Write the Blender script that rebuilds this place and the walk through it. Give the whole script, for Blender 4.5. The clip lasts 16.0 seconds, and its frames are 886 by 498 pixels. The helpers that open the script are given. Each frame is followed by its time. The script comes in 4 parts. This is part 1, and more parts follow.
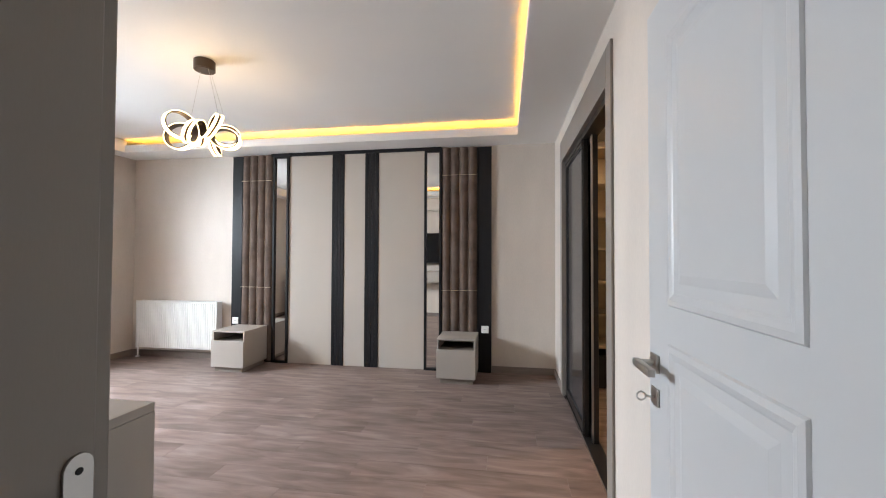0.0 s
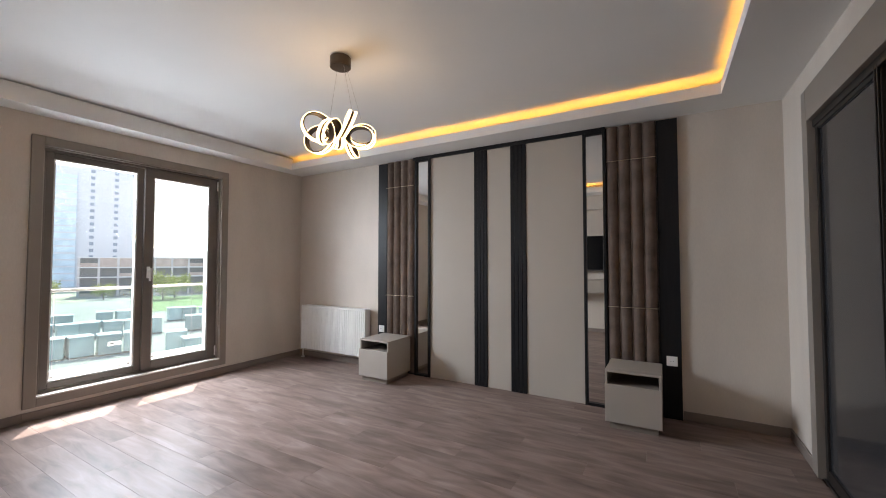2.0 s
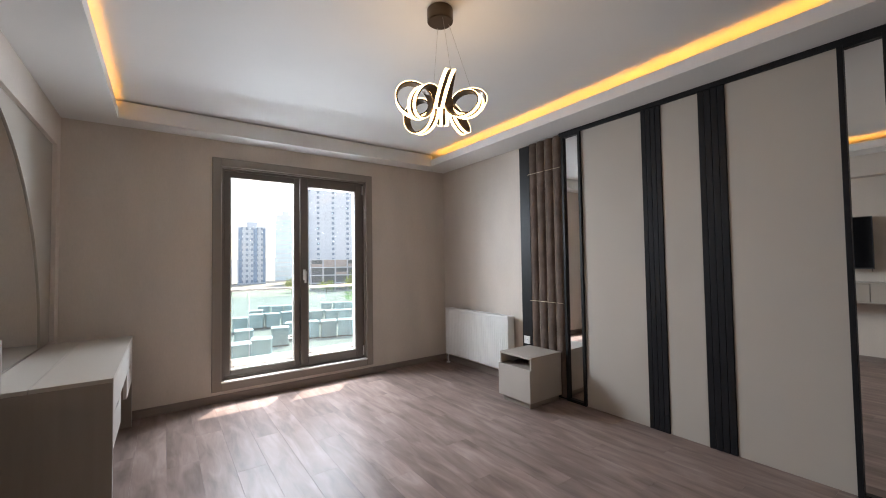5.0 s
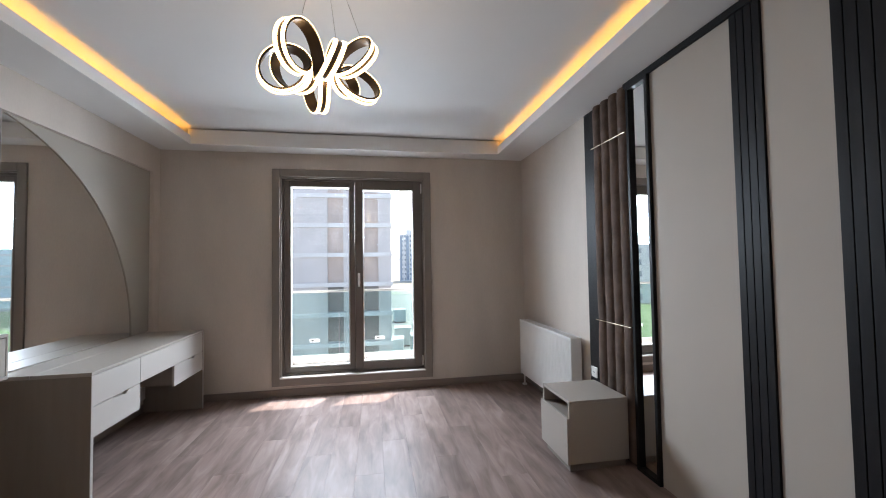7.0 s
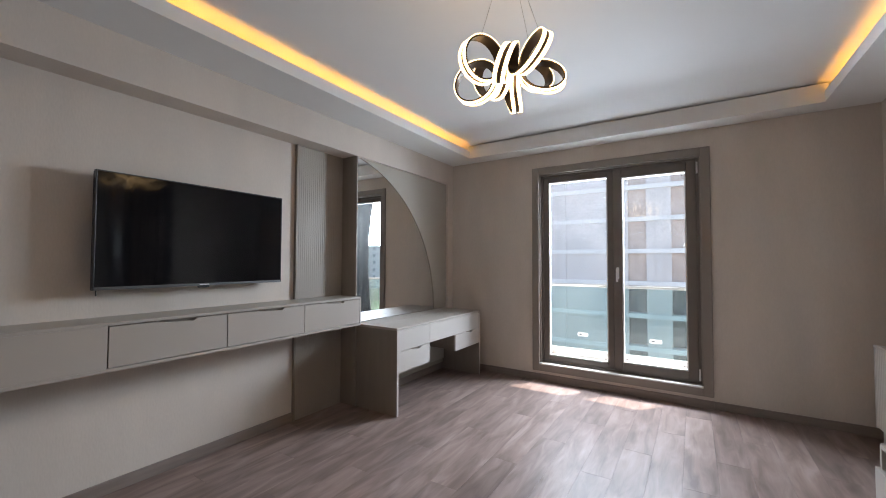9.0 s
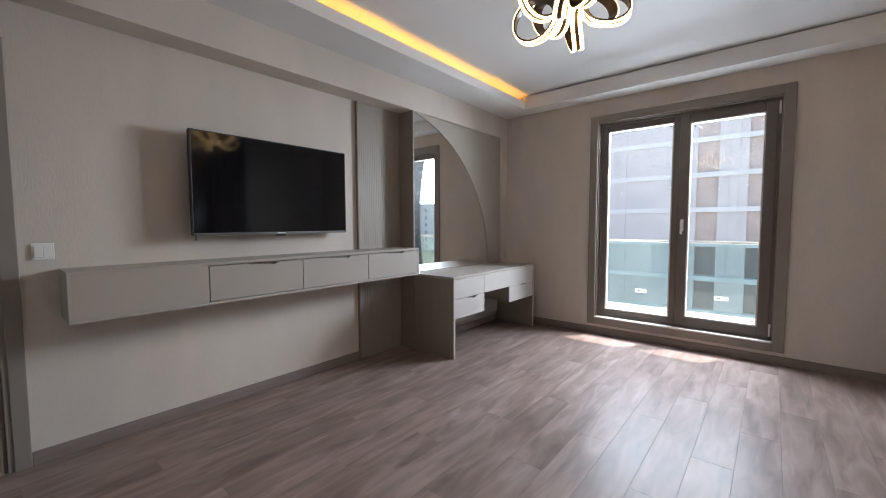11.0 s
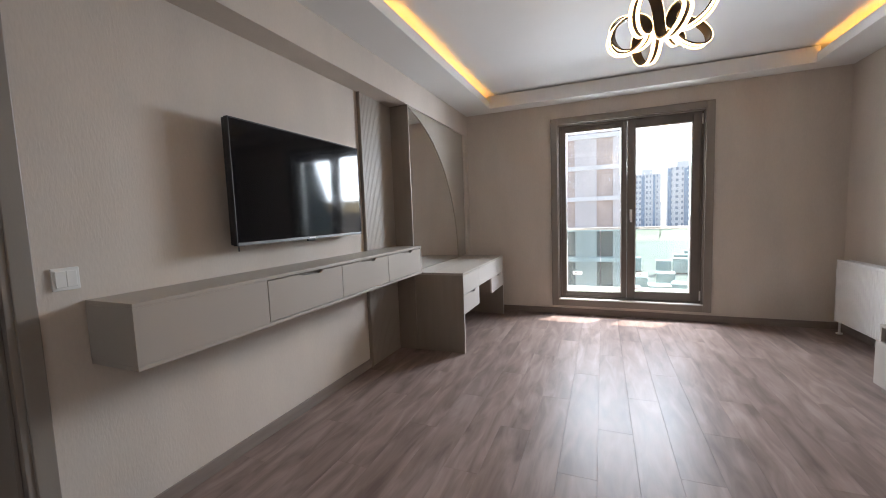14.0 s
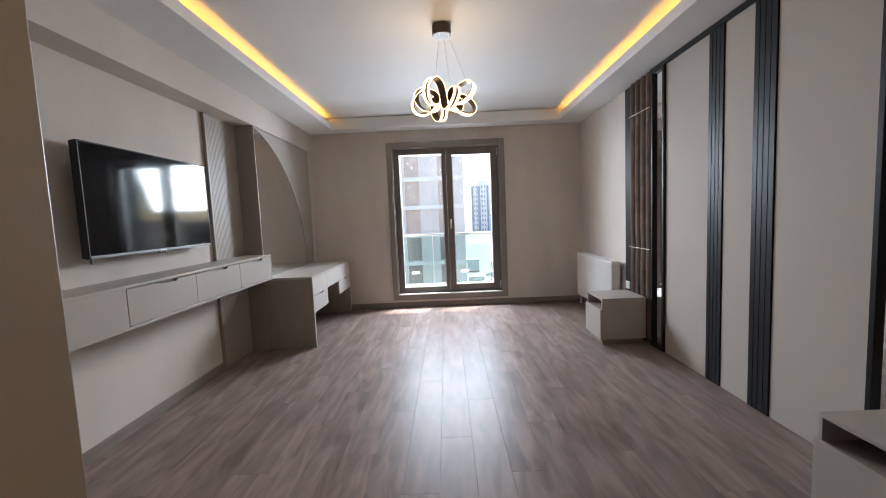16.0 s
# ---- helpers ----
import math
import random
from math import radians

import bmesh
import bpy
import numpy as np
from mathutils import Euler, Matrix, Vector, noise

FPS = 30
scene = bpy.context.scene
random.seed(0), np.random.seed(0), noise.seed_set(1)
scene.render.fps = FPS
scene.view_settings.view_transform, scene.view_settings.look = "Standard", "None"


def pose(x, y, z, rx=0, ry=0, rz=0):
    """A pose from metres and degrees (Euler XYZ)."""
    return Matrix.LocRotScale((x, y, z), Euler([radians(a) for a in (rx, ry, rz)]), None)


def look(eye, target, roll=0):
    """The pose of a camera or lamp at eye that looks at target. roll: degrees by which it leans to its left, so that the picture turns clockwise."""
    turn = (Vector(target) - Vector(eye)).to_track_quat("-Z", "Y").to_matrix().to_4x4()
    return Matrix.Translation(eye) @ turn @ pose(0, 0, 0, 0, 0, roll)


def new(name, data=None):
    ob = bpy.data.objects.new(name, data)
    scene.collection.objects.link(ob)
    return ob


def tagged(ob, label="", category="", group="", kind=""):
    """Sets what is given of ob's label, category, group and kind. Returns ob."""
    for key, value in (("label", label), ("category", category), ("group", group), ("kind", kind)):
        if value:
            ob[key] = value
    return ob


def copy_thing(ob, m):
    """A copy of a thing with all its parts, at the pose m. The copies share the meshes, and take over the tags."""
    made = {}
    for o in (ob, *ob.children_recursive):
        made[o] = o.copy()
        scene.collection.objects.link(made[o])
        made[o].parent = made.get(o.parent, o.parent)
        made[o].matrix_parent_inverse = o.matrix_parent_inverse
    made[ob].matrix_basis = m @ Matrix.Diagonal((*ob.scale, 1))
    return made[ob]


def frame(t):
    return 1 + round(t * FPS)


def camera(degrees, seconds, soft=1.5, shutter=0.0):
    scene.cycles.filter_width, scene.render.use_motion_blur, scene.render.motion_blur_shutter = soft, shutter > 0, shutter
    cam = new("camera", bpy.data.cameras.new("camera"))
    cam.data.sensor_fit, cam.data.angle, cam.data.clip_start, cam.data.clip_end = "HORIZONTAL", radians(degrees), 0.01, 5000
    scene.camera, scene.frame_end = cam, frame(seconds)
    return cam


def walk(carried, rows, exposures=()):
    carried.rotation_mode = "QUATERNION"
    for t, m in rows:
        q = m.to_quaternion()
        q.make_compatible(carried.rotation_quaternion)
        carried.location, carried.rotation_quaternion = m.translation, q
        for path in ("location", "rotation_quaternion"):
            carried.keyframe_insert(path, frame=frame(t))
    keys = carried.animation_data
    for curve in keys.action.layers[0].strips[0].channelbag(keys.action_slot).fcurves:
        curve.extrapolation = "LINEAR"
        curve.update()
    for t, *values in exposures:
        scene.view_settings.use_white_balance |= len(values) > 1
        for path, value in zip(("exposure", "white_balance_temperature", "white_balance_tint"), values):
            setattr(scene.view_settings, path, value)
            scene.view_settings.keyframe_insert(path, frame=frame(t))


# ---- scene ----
cam = camera(97.3, 16.0, soft=1.0)
PATH = [
    (0, (-0.12, 0.751, 1.313), (-0.438, 2.725, 1.355), 0.2),
    (0.5, (-0.17, 1.103, 1.317), (-0.653, 3.043, 1.368), 0.1),
    (1, (-0.237, 1.295, 1.335), (-0.887, 3.185, 1.391), 0.0),
    (1.5, (-0.303, 1.342, 1.336), (-1.132, 3.161, 1.399), -0.0),
    (2, (-0.373, 1.337, 1.332), (-1.37, 3.069, 1.402), 0.0),
    (2.5, (-0.429, 1.321, 1.332), (-1.603, 2.939, 1.404), -0.0),
    (3, (-0.477, 1.329, 1.324), (-1.815, 2.814, 1.4), -0.1),
    (3.5, (-0.508, 1.364, 1.312), (-1.982, 2.714, 1.39), -0.3),
    (4, (-0.539, 1.469, 1.34), (-2.09, 2.73, 1.41), -0.5),
    (4.2, (-0.549, 1.543, 1.335), (-2.117, 2.785, 1.404), -0.7),
    (6.3, (-0.636, 3.122, 1.389), (-2.471, 3.916, 1.455), -1.0),
    (6.5, (-0.621, 3.256, 1.385), (-2.5, 3.937, 1.454), -1.2),
    (7, (-0.623, 3.514, 1.385), (-2.591, 3.86, 1.458), -0.9),
    (7.5, (-0.692, 3.759, 1.388), (-2.69, 3.68, 1.46), -0.5),
    (8, (-0.711, 3.908, 1.373), (-2.647, 3.412, 1.451), -0.1),
    (8.5, (-0.693, 4.003, 1.369), (-2.504, 3.156, 1.443), 0.2),
    (9, (-0.664, 4.011, 1.344), (-2.346, 2.93, 1.409), 0.2),
    (9.5, (-0.593, 4.083, 1.283), (-2.17, 2.855, 1.331), 0.1),
    (9.7, (-0.56, 4.111, 1.279), (-2.108, 2.844, 1.304), 0.0),
    (11.8, (-0.567, 3.806, 1.237), (-2.113, 2.552, 1.043), -0.4),
    (12, (-0.535, 3.683, 1.247), (-2.093, 2.444, 1.048), -0.4),
    (12.5, (-0.388, 3.355, 1.269), (-1.984, 2.165, 1.074), -0.6),
    (13, (-0.255, 3.079, 1.283), (-1.903, 1.961, 1.097), -0.9),
    (13.5, (-0.162, 2.974, 1.289), (-1.889, 1.982, 1.111), -1.5),
    (14, (0.045, 3.031, 1.3), (-1.798, 2.273, 1.129), -2.1),
    (14.5, (0.254, 3.201, 1.274), (-1.684, 2.743, 1.09), -2.3),
    (15, (0.46, 3.295, 1.22), (-1.518, 3.083, 1.015), -2.5),
    (15.5, (0.612, 3.295, 1.252), (-1.375, 3.223, 1.041), -2.5),
    (16, (0.731, 3.28, 1.334), (-1.262, 3.254, 1.168), -2.5),
]
EXPOSURES = [(0.0, 2.95, 6750, 15), (0.5, 2.48, 6250, 12), (1.0, 2.25, 5850, 11), (1.5, 2.15, 6450, 14), (2.0, 2.15, 6900, 17),
             (4.0, 2.12, 6850, 16), (6.5, 1.85, 6850, 17), (7.0, 1.9, 6500, 15), (9.5, 1.98, 6500, 15), (12.0, 2.05, 6550, 15),
             (13.0, 2.08, 6850, 17), (14.0, 2.1, 6850, 17), (15.0, 2.12, 6600, 15), (16.0, 2.14, 6600, 15)]
walk(cam, [(t, look(eye, target, roll)) for t, eye, target, roll in PATH], EXPOSURES)

# ---- world, sun and exposure ----
world = bpy.data.worlds.new("sky_world")
scene.world = world
world.use_nodes = True
wn = world.node_tree.nodes
sky = wn.new("ShaderNodeTexSky")
sky.sky_type = "NISHITA"
sky.sun_disc = False
SUN_EL, SUN_X, SUN_Y = 50.0, 0.82, -0.57
sky.sun_elevation = radians(SUN_EL)
sky.sun_rotation = math.atan2(-SUN_X, -SUN_Y)
sky.dust_density = 1.2
world.node_tree.links.new(sky.outputs[0], wn["Background"].inputs[0])
wn["Background"].inputs[1].default_value = 0.13

sun_data = bpy.data.lights.new("sun", "SUN")
sun_data.energy, sun_data.angle, sun_data.color = 3.0, radians(0.5), (1.0, 0.95, 0.88)
sun = new("sun", sun_data)
_c = math.cos(radians(SUN_EL))
sun.matrix_world = look((-SUN_X * _c * 60, -SUN_Y * _c * 60, math.sin(radians(SUN_EL)) * 60), (0, 0, 0))

# the sky's light in the window opening
win_data = bpy.data.lights.new("window_light", "AREA")
win_data.shape, win_data.size, win_data.size_y = "RECTANGLE", 1.8, 0.9
win_data.energy, win_data.color = 82.0, (0.725, 0.872, 1.0)
win_light = new("window_light", win_data)
win_light.matrix_world = look((-5.9, 3.29, 2.05), (-4.9, 3.29, 1.60))

# ---- materials ----
def mat(name, color, rough=0.5, metal=0.0, vary=0.06, scale=6.0, bump=0.0, bump_scale=120.0, spec=0.5, stretch=(1, 1, 1), per_piece=0.0, coat=0.0):
    """A painted, wooden or mineral surface: colour with broad and fine variation, gloss variation and relief."""
    m = bpy.data.materials.new(name)
    m.use_nodes = True
    nt, b = m.node_tree, m.node_tree.nodes["Principled BSDF"]
    N, L = nt.nodes.new, nt.links.new
    tc, mp = N("ShaderNodeTexCoord"), N("ShaderNodeMapping")
    mp.inputs["Scale"].default_value = stretch
    L(tc.outputs["Object"], mp.inputs[0])
    n1, n2 = N("ShaderNodeTexNoise"), N("ShaderNodeTexNoise")
    n1.inputs["Scale"].default_value, n1.inputs["Detail"].default_value = scale, 5
    n2.inputs["Scale"].default_value, n2.inputs["Detail"].default_value = bump_scale, 4
    L(mp.outputs[0], n1.inputs[0]), L(mp.outputs[0], n2.inputs[0])
    mixn = N("ShaderNodeMath")
    mixn.operation = "MULTIPLY_ADD"
    mixn.inputs[1].default_value = 0.35
    L(n2.outputs[0], mixn.inputs[0]), L(n1.outputs[0], mixn.inputs[2])
    rng = N("ShaderNodeMapRange")
    rng.inputs[1].default_value, rng.inputs[2].default_value = 0.4, 0.95
    rng.inputs[3].default_value, rng.inputs[4].default_value = 1 - vary, 1 + vary
    L(mixn.outputs[0], rng.inputs[0])
    last = rng.outputs[0]
    if per_piece:
        oi, mr, mu = N("ShaderNodeObjectInfo"), N("ShaderNodeMapRange"), N("ShaderNodeMath")
        mr.inputs[3].default_value, mr.inputs[4].default_value = 1 - per_piece, 1 + per_piece
        mu.operation = "MULTIPLY"
        L(oi.outputs["Random"], mr.inputs[0]), L(mr.outputs[0], mu.inputs[0]), L(last, mu.inputs[1])
        last = mu.outputs[0]
    sc = N("ShaderNodeVectorMath")
    sc.operation = "SCALE"
    sc.inputs[0].default_value = color
    L(last, sc.inputs["Scale"])
    L(sc.outputs[0], b.inputs["Base Color"])
    rr = N("ShaderNodeMapRange")
    rr.inputs[3].default_value, rr.inputs[4].default_value = max(0.02, rough - 0.07), min(1, rough + 0.07)
    L(n1.outputs[0], rr.inputs[0]), L(rr.outputs[0], b.inputs["Roughness"])
    b.inputs["Metallic"].default_value = metal
    b.inputs["Specular IOR Level"].default_value = spec
    b.inputs["Coat Weight"].default_value = coat
    if bump:
        bp = N("ShaderNodeBump")
        bp.inputs["Strength"].default_value, bp.inputs["Distance"].default_value = bump, 0.003
        L(n2.outputs[0], bp.inputs["Height"]), L(bp.outputs[0], b.inputs["Normal"])
    return m


def emitter(name, color, strength):
    m = bpy.data.materials.new(name)
    m.use_nodes = True
    b = m.node_tree.nodes["Principled BSDF"]
    b.inputs["Base Color"].default_value = (0.8, 0.8, 0.8, 1)
    b.inputs["Emission Color"].default_value = (*color, 1)
    b.inputs["Emission Strength"].default_value = strength
    return m


def pane_glass(name, tint, gloss=1.0, dust_veil=0.0):
    """A thin pane: light passes straight through, with Fresnel gloss."""
    m = bpy.data.materials.new(name)
    m.use_nodes = True
    nt = m.node_tree
    N, L = nt.nodes.new, nt.links.new
    nt.nodes.remove(nt.nodes["Principled BSDF"])
    tr, gl, fr, mx = N("ShaderNodeBsdfTransparent"), N("ShaderNodeBsdfGlossy"), N("ShaderNodeFresnel"), N("ShaderNodeMixShader")
    tr.inputs[0].default_value = (*tint, 1)
    gl.inputs["Roughness"].default_value = 0.0
    gl.inputs["Color"].default_value = (gloss, gloss, gloss, 1)
    fr.inputs[0].default_value = 1.45
    L(fr.outputs[0], mx.inputs[0]), L(tr.outputs[0], mx.inputs[1]), L(gl.outputs[0], mx.inputs[2])
    last = mx
    # translucent film: dust on the glass, plus the bright haze over the view
    if dust_veil:
        dt, mx2 = N("ShaderNodeBsdfTranslucent"), N("ShaderNodeMixShader")
        tc, nz, mr = N("ShaderNodeTexCoord"), N("ShaderNodeTexNoise"), N("ShaderNodeMapRange")
        nz.inputs["Scale"].default_value, nz.inputs["Detail"].default_value = 3.0, 6
        mr.inputs[3].default_value, mr.inputs[4].default_value = dust_veil * 0.6, dust_veil * 1.4
        dt.inputs[0].default_value = (0.9, 0.9, 0.88, 1)
        L(tc.outputs["Object"], nz.inputs[0]), L(nz.outputs[0], mr.inputs[0]), L(mr.outputs[0], mx2.inputs[0])
        L(mx.outputs[0], mx2.inputs[1]), L(dt.outputs[0], mx2.inputs[2])
        last = mx2
    L(last.outputs[0], nt.nodes["Material Output"].inputs[0])
    return m


def floor_wood():
    """Greyish brown laminate: long grain, cathedral streaks and knots, another cut on each plank."""
    m = bpy.data.materials.new("laminate_oak")
    m.use_nodes = True
    nt, b = m.node_tree, m.node_tree.nodes["Principled BSDF"]
    N, L = nt.nodes.new, nt.links.new
    tc, oi, add, mp = N("ShaderNodeTexCoord"), N("ShaderNodeObjectInfo"), N("ShaderNodeVectorMath"), N("ShaderNodeMapping")
    mul = N("ShaderNodeVectorMath")
    mul.operation = "SCALE"
    mul.inputs[0].default_value = (37.0, 91.0, 13.0)
    L(oi.outputs["Random"], mul.inputs["Scale"])
    L(tc.outputs["Object"], add.inputs[0]), L(mul.outputs[0], add.inputs[1])
    mp.inputs["Scale"].default_value = (1.1, 5.5, 1.0)
    L(add.outputs[0], mp.inputs[0])
    g1, g2, g3 = N("ShaderNodeTexNoise"), N("ShaderNodeTexNoise"), N("ShaderNodeTexNoise")
    g1.inputs["Scale"].default_value, g1.inputs["Detail"].default_value, g1.inputs["Distortion"].default_value = 2.4, 6, 0.6
    mp2 = N("ShaderNodeMapping")
    mp2.inputs["Scale"].default_value = (2.4, 48.0, 1.0)
    L(add.outputs[0], mp2.inputs[0])
    g2.inputs["Scale"].default_value, g2.inputs["Detail"].default_value = 3.0, 5
    g3.inputs["Scale"].default_value, g3.inputs["Detail"].default_value = 1.7, 3
    L(mp.outputs[0], g1.inputs[0]), L(mp2.outputs[0], g2.inputs[0]), L(add.outputs[0], g3.inputs[0])
    m1, m2 = N("ShaderNodeMath"), N("ShaderNodeMath")
    m1.operation = m2.operation = "MULTIPLY_ADD"
    m1.inputs[1].default_value, m2.inputs[1].default_value = 0.10, 0.34
    L(g2.outputs[0], m1.inputs[0]), L(g1.outputs[0], m1.inputs[2])
    L(g3.outputs[0], m2.inputs[0]), L(m1.outputs[0], m2.inputs[2])
    ramp = N("ShaderNodeValToRGB")
    e = ramp.color_ramp.elements
    e[0].position, e[0].color = 0.48, (0.138, 0.097, 0.082, 1)
    e[1].position, e[1].color = 0.98, (0.315, 0.24, 0.212, 1)
    mid = ramp.color_ramp.elements.new(0.72)
    mid.color = (0.222, 0.161, 0.139, 1)
    L(m2.outputs[0], ramp.inputs[0])
    mr, sc = N("ShaderNodeMapRange"), N("ShaderNodeVectorMath")
    sc.operation = "SCALE"
    mr.inputs[3].default_value, mr.inputs[4].default_value = 0.90, 1.10
    L(oi.outputs["Random"], mr.inputs[0]), L(ramp.outputs[0], sc.inputs[0]), L(mr.outputs[0], sc.inputs["Scale"])
    L(sc.outputs[0], b.inputs["Base Color"])
    rr = N("ShaderNodeMapRange")
    rr.inputs[3].default_value, rr.inputs[4].default_value = 0.34, 0.46
    b.inputs["Specular IOR Level"].default_value = 0.12
    L(g1.outputs[0], rr.inputs[0]), L(rr.outputs[0], b.inputs["Roughness"])
    bp = N("ShaderNodeBump")
    bp.inputs["Strength"].default_value, bp.inputs["Distance"].default_value = 0.12, 0.001
    L(g2.outputs[0], bp.inputs["Height"]), L(bp.outputs[0], b.inputs["Normal"])
    return m


M_WALL = mat("wallpaper_beige", (0.607, 0.538, 0.474), 0.75, vary=0.10, scale=2.6, bump=0.22, bump_scale=110, stretch=(1, 1, 0.3), spec=0.3)
M_NICHE = mat("taupe_niche_paint", (0.40, 0.36, 0.305), 0.7, vary=0.04, scale=2, bump=0.1, spec=0.3)
M_THREAD = mat("pale_stitching", (0.55, 0.47, 0.39), 0.8, vary=0.1)
M_WHITE = mat("ceiling_paint", (0.80, 0.79, 0.77), 0.7, vary=0.02, scale=2, bump=0.05, spec=0.3)
M_FLOOR = floor_wood()
M_SUBFLOOR = mat("underlay", (0.09, 0.065, 0.055), 0.9)
M_BASE = mat("baseboard_laminate", (0.23, 0.185, 0.16), 0.5, vary=0.12, scale=5, stretch=(1, 1, 8), bump=0.05)
M_TAUPE = mat("taupe_lacquer", (0.40, 0.355, 0.31), 0.42, vary=0.03, scale=3, bump=0.04, bump_scale=200)
M_TAUPE_DARK = mat("taupe_melamine", (0.26, 0.22, 0.185), 0.5, vary=0.07, scale=4, stretch=(6, 6, 0.5), bump=0.06)
M_SLAT = mat("taupe_slat_melamine", (0.33, 0.285, 0.24), 0.5, vary=0.06, scale=4, stretch=(6, 6, 0.5), bump=0.05)
M_FRONT = mat("pale_drawer_lacquer", (0.50, 0.465, 0.43), 0.4, vary=0.02, scale=3, bump=0.03)
M_GAP = mat("shadow_gap_black", (0.02, 0.018, 0.016), 0.7)
M_BLACK = mat("black_stained_panel", (0.012, 0.0118, 0.013), 0.45, spec=0.22, vary=0.25, scale=5, stretch=(8, 8, 0.6), bump=0.15, bump_scale=90)
M_BEIGE = mat("beige_fabric_panel", (0.47, 0.42, 0.365), 0.7, vary=0.03, scale=2, bump=0.15, bump_scale=300, spec=0.3)
M_SUEDE = mat("brown_suede", (0.125, 0.088, 0.07), 0.85, vary=0.38, scale=9, bump=0.3, bump_scale=160, spec=0.25)
M_GOLD = mat("pale_gold_trim", (0.75, 0.62, 0.45), 0.35, metal=0.8, vary=0.03)
M_WIN = mat("taupe_window_frame", (0.15, 0.128, 0.11), 0.45, vary=0.06, scale=4, bump=0.05)
M_CASING = mat("taupe_casing", (0.25, 0.215, 0.185), 0.45, vary=0.05, scale=3, bump=0.05, stretch=(3, 3, 0.5))
M_GASKET = mat("rubber_gasket", (0.03, 0.03, 0.03), 0.7)
M_SPACER = mat("glazing_bead_pale", (0.62, 0.6, 0.57), 0.45)
M_RAD = mat("white_enamel", (0.80, 0.79, 0.77), 0.35, vary=0.02)
M_DOOR = mat("white_door_lacquer", (0.52, 0.515, 0.51), 0.38, vary=0.015, scale=2, bump=0.03, bump_scale=60)
M_NICKEL = mat("brushed_nickel", (0.50, 0.47, 0.43), 0.3, metal=1.0, vary=0.05, bump=0.05)
M_PLASTIC = mat("white_plastic", (0.78, 0.77, 0.74), 0.35, vary=0.015)
M_SCREEN = mat("tv_screen_glass", (0.005, 0.005, 0.006), 0.055, vary=0.1, spec=0.32)
M_TVBODY = mat("tv_plastic", (0.018, 0.018, 0.02), 0.4, vary=0.05)
M_TVTRIM = mat("tv_metal_trim", (0.16, 0.16, 0.165), 0.35, metal=0.8)
M_ALU_DARK = mat("dark_bronze_aluminium", (0.035, 0.03, 0.027), 0.35, metal=0.5, vary=0.05)
M_SMOKE = mat("smoked_grey_glass", (0.035, 0.035, 0.038), 0.12, vary=0.03, spec=0.55)
M_SHELF = mat("oak_beige_shelf", (0.42, 0.33, 0.22), 0.5, vary=0.08, scale=4, stretch=(1, 6, 6))
M_BRONZE = mat("chandelier_bronze", (0.085, 0.062, 0.045), 0.35, metal=0.7, vary=0.08)
M_LED_W = emitter("led_diffuser_warm_white", (1.0, 0.66, 0.30), 1.7)
M_LED_A = emitter("led_strip_amber", (1.0, 0.44, 0.05), 4.1)
M_LED_C = emitter("closet_lamp_warm", (1.0, 0.72, 0.40), 36.0)
M_HALL_FILL = emitter("hall_fill_neutral", (1.0, 0.90, 0.78), 2.2)
M_TILE = mat("pale_hall_tile", (0.55, 0.53, 0.49), 0.25, vary=0.05, scale=3)
M_CONC = mat("concrete", (0.53, 0.475, 0.445), 0.9, vary=0.14, scale=0.4, bump=0.2, bump_scale=8)
M_SLAB = mat("pale_concrete_slab", (0.63, 0.60, 0.57), 0.9, vary=0.12, scale=0.5, bump=0.15, bump_scale=8)
# darkened concrete tone, with the shade of the open storeys in its colour
M_CONC_SHADE = mat("shaded_interior_tone", (0.17, 0.16, 0.15), 0.9, vary=0.2)
M_BRICK_R = mat("red_block_infill", (0.46, 0.345, 0.285), 0.9, vary=0.2, scale=0.8, bump=0.2, bump_scale=10)
M_TOWER = mat("white_tower_plaster", (0.58, 0.575, 0.57), 0.8, vary=0.05, scale=0.1)
M_TGLASS = mat("tower_blue_glass", (0.50, 0.62, 0.66), 0.3, vary=0.2, scale=0.3)
M_WINDARK = mat("far_window_dark", (0.20, 0.23, 0.27), 0.3)
M_STRIPE = mat("dark_blue_glazing", (0.20, 0.26, 0.34), 0.2, vary=0.2, scale=0.4)
M_EARTH = mat("pale_dusty_earth", (0.27, 0.25, 0.22), 0.95, vary=0.22, scale=0.035, bump=0.3, bump_scale=0.6)
M_GRASS = mat("dry_green_grass", (0.12, 0.19, 0.05), 0.95, vary=0.35, scale=0.12, bump=0.4, bump_scale=2)
M_FIELD = mat("dry_field", (0.36, 0.32, 0.23), 0.95, vary=0.25, scale=0.05, bump=0.3, bump_scale=1)
M_LEAF = mat("spring_leaf", (0.27, 0.31, 0.05), 0.8, vary=0.3, scale=0.8)
M_BARK = mat("bark", (0.09, 0.065, 0.045), 0.9, vary=0.2)
M_PALLET = mat("wrapped_block_pallet", (0.40, 0.455, 0.44), 0.7, vary=0.25, scale=0.6, per_piece=0.25)
M_HILL = mat("far_hill", (0.27, 0.25, 0.235), 0.95, vary=0.15, scale=0.004)

M_GLASS = pane_glass("window_glass", (0.95, 0.965, 0.96), 0.9, 0.005)
M_RAILGLASS = pane_glass("tinted_balustrade_glass", (0.74, 0.88, 0.87), 0.7, 0.012)
M_MIRROR = bpy.data.materials.new("mirror")
M_MIRROR.use_nodes = True
_b = M_MIRROR.node_tree.nodes["Principled BSDF"]
_b.inputs["Base Color"].default_value = (0.86, 0.87, 0.86, 1)
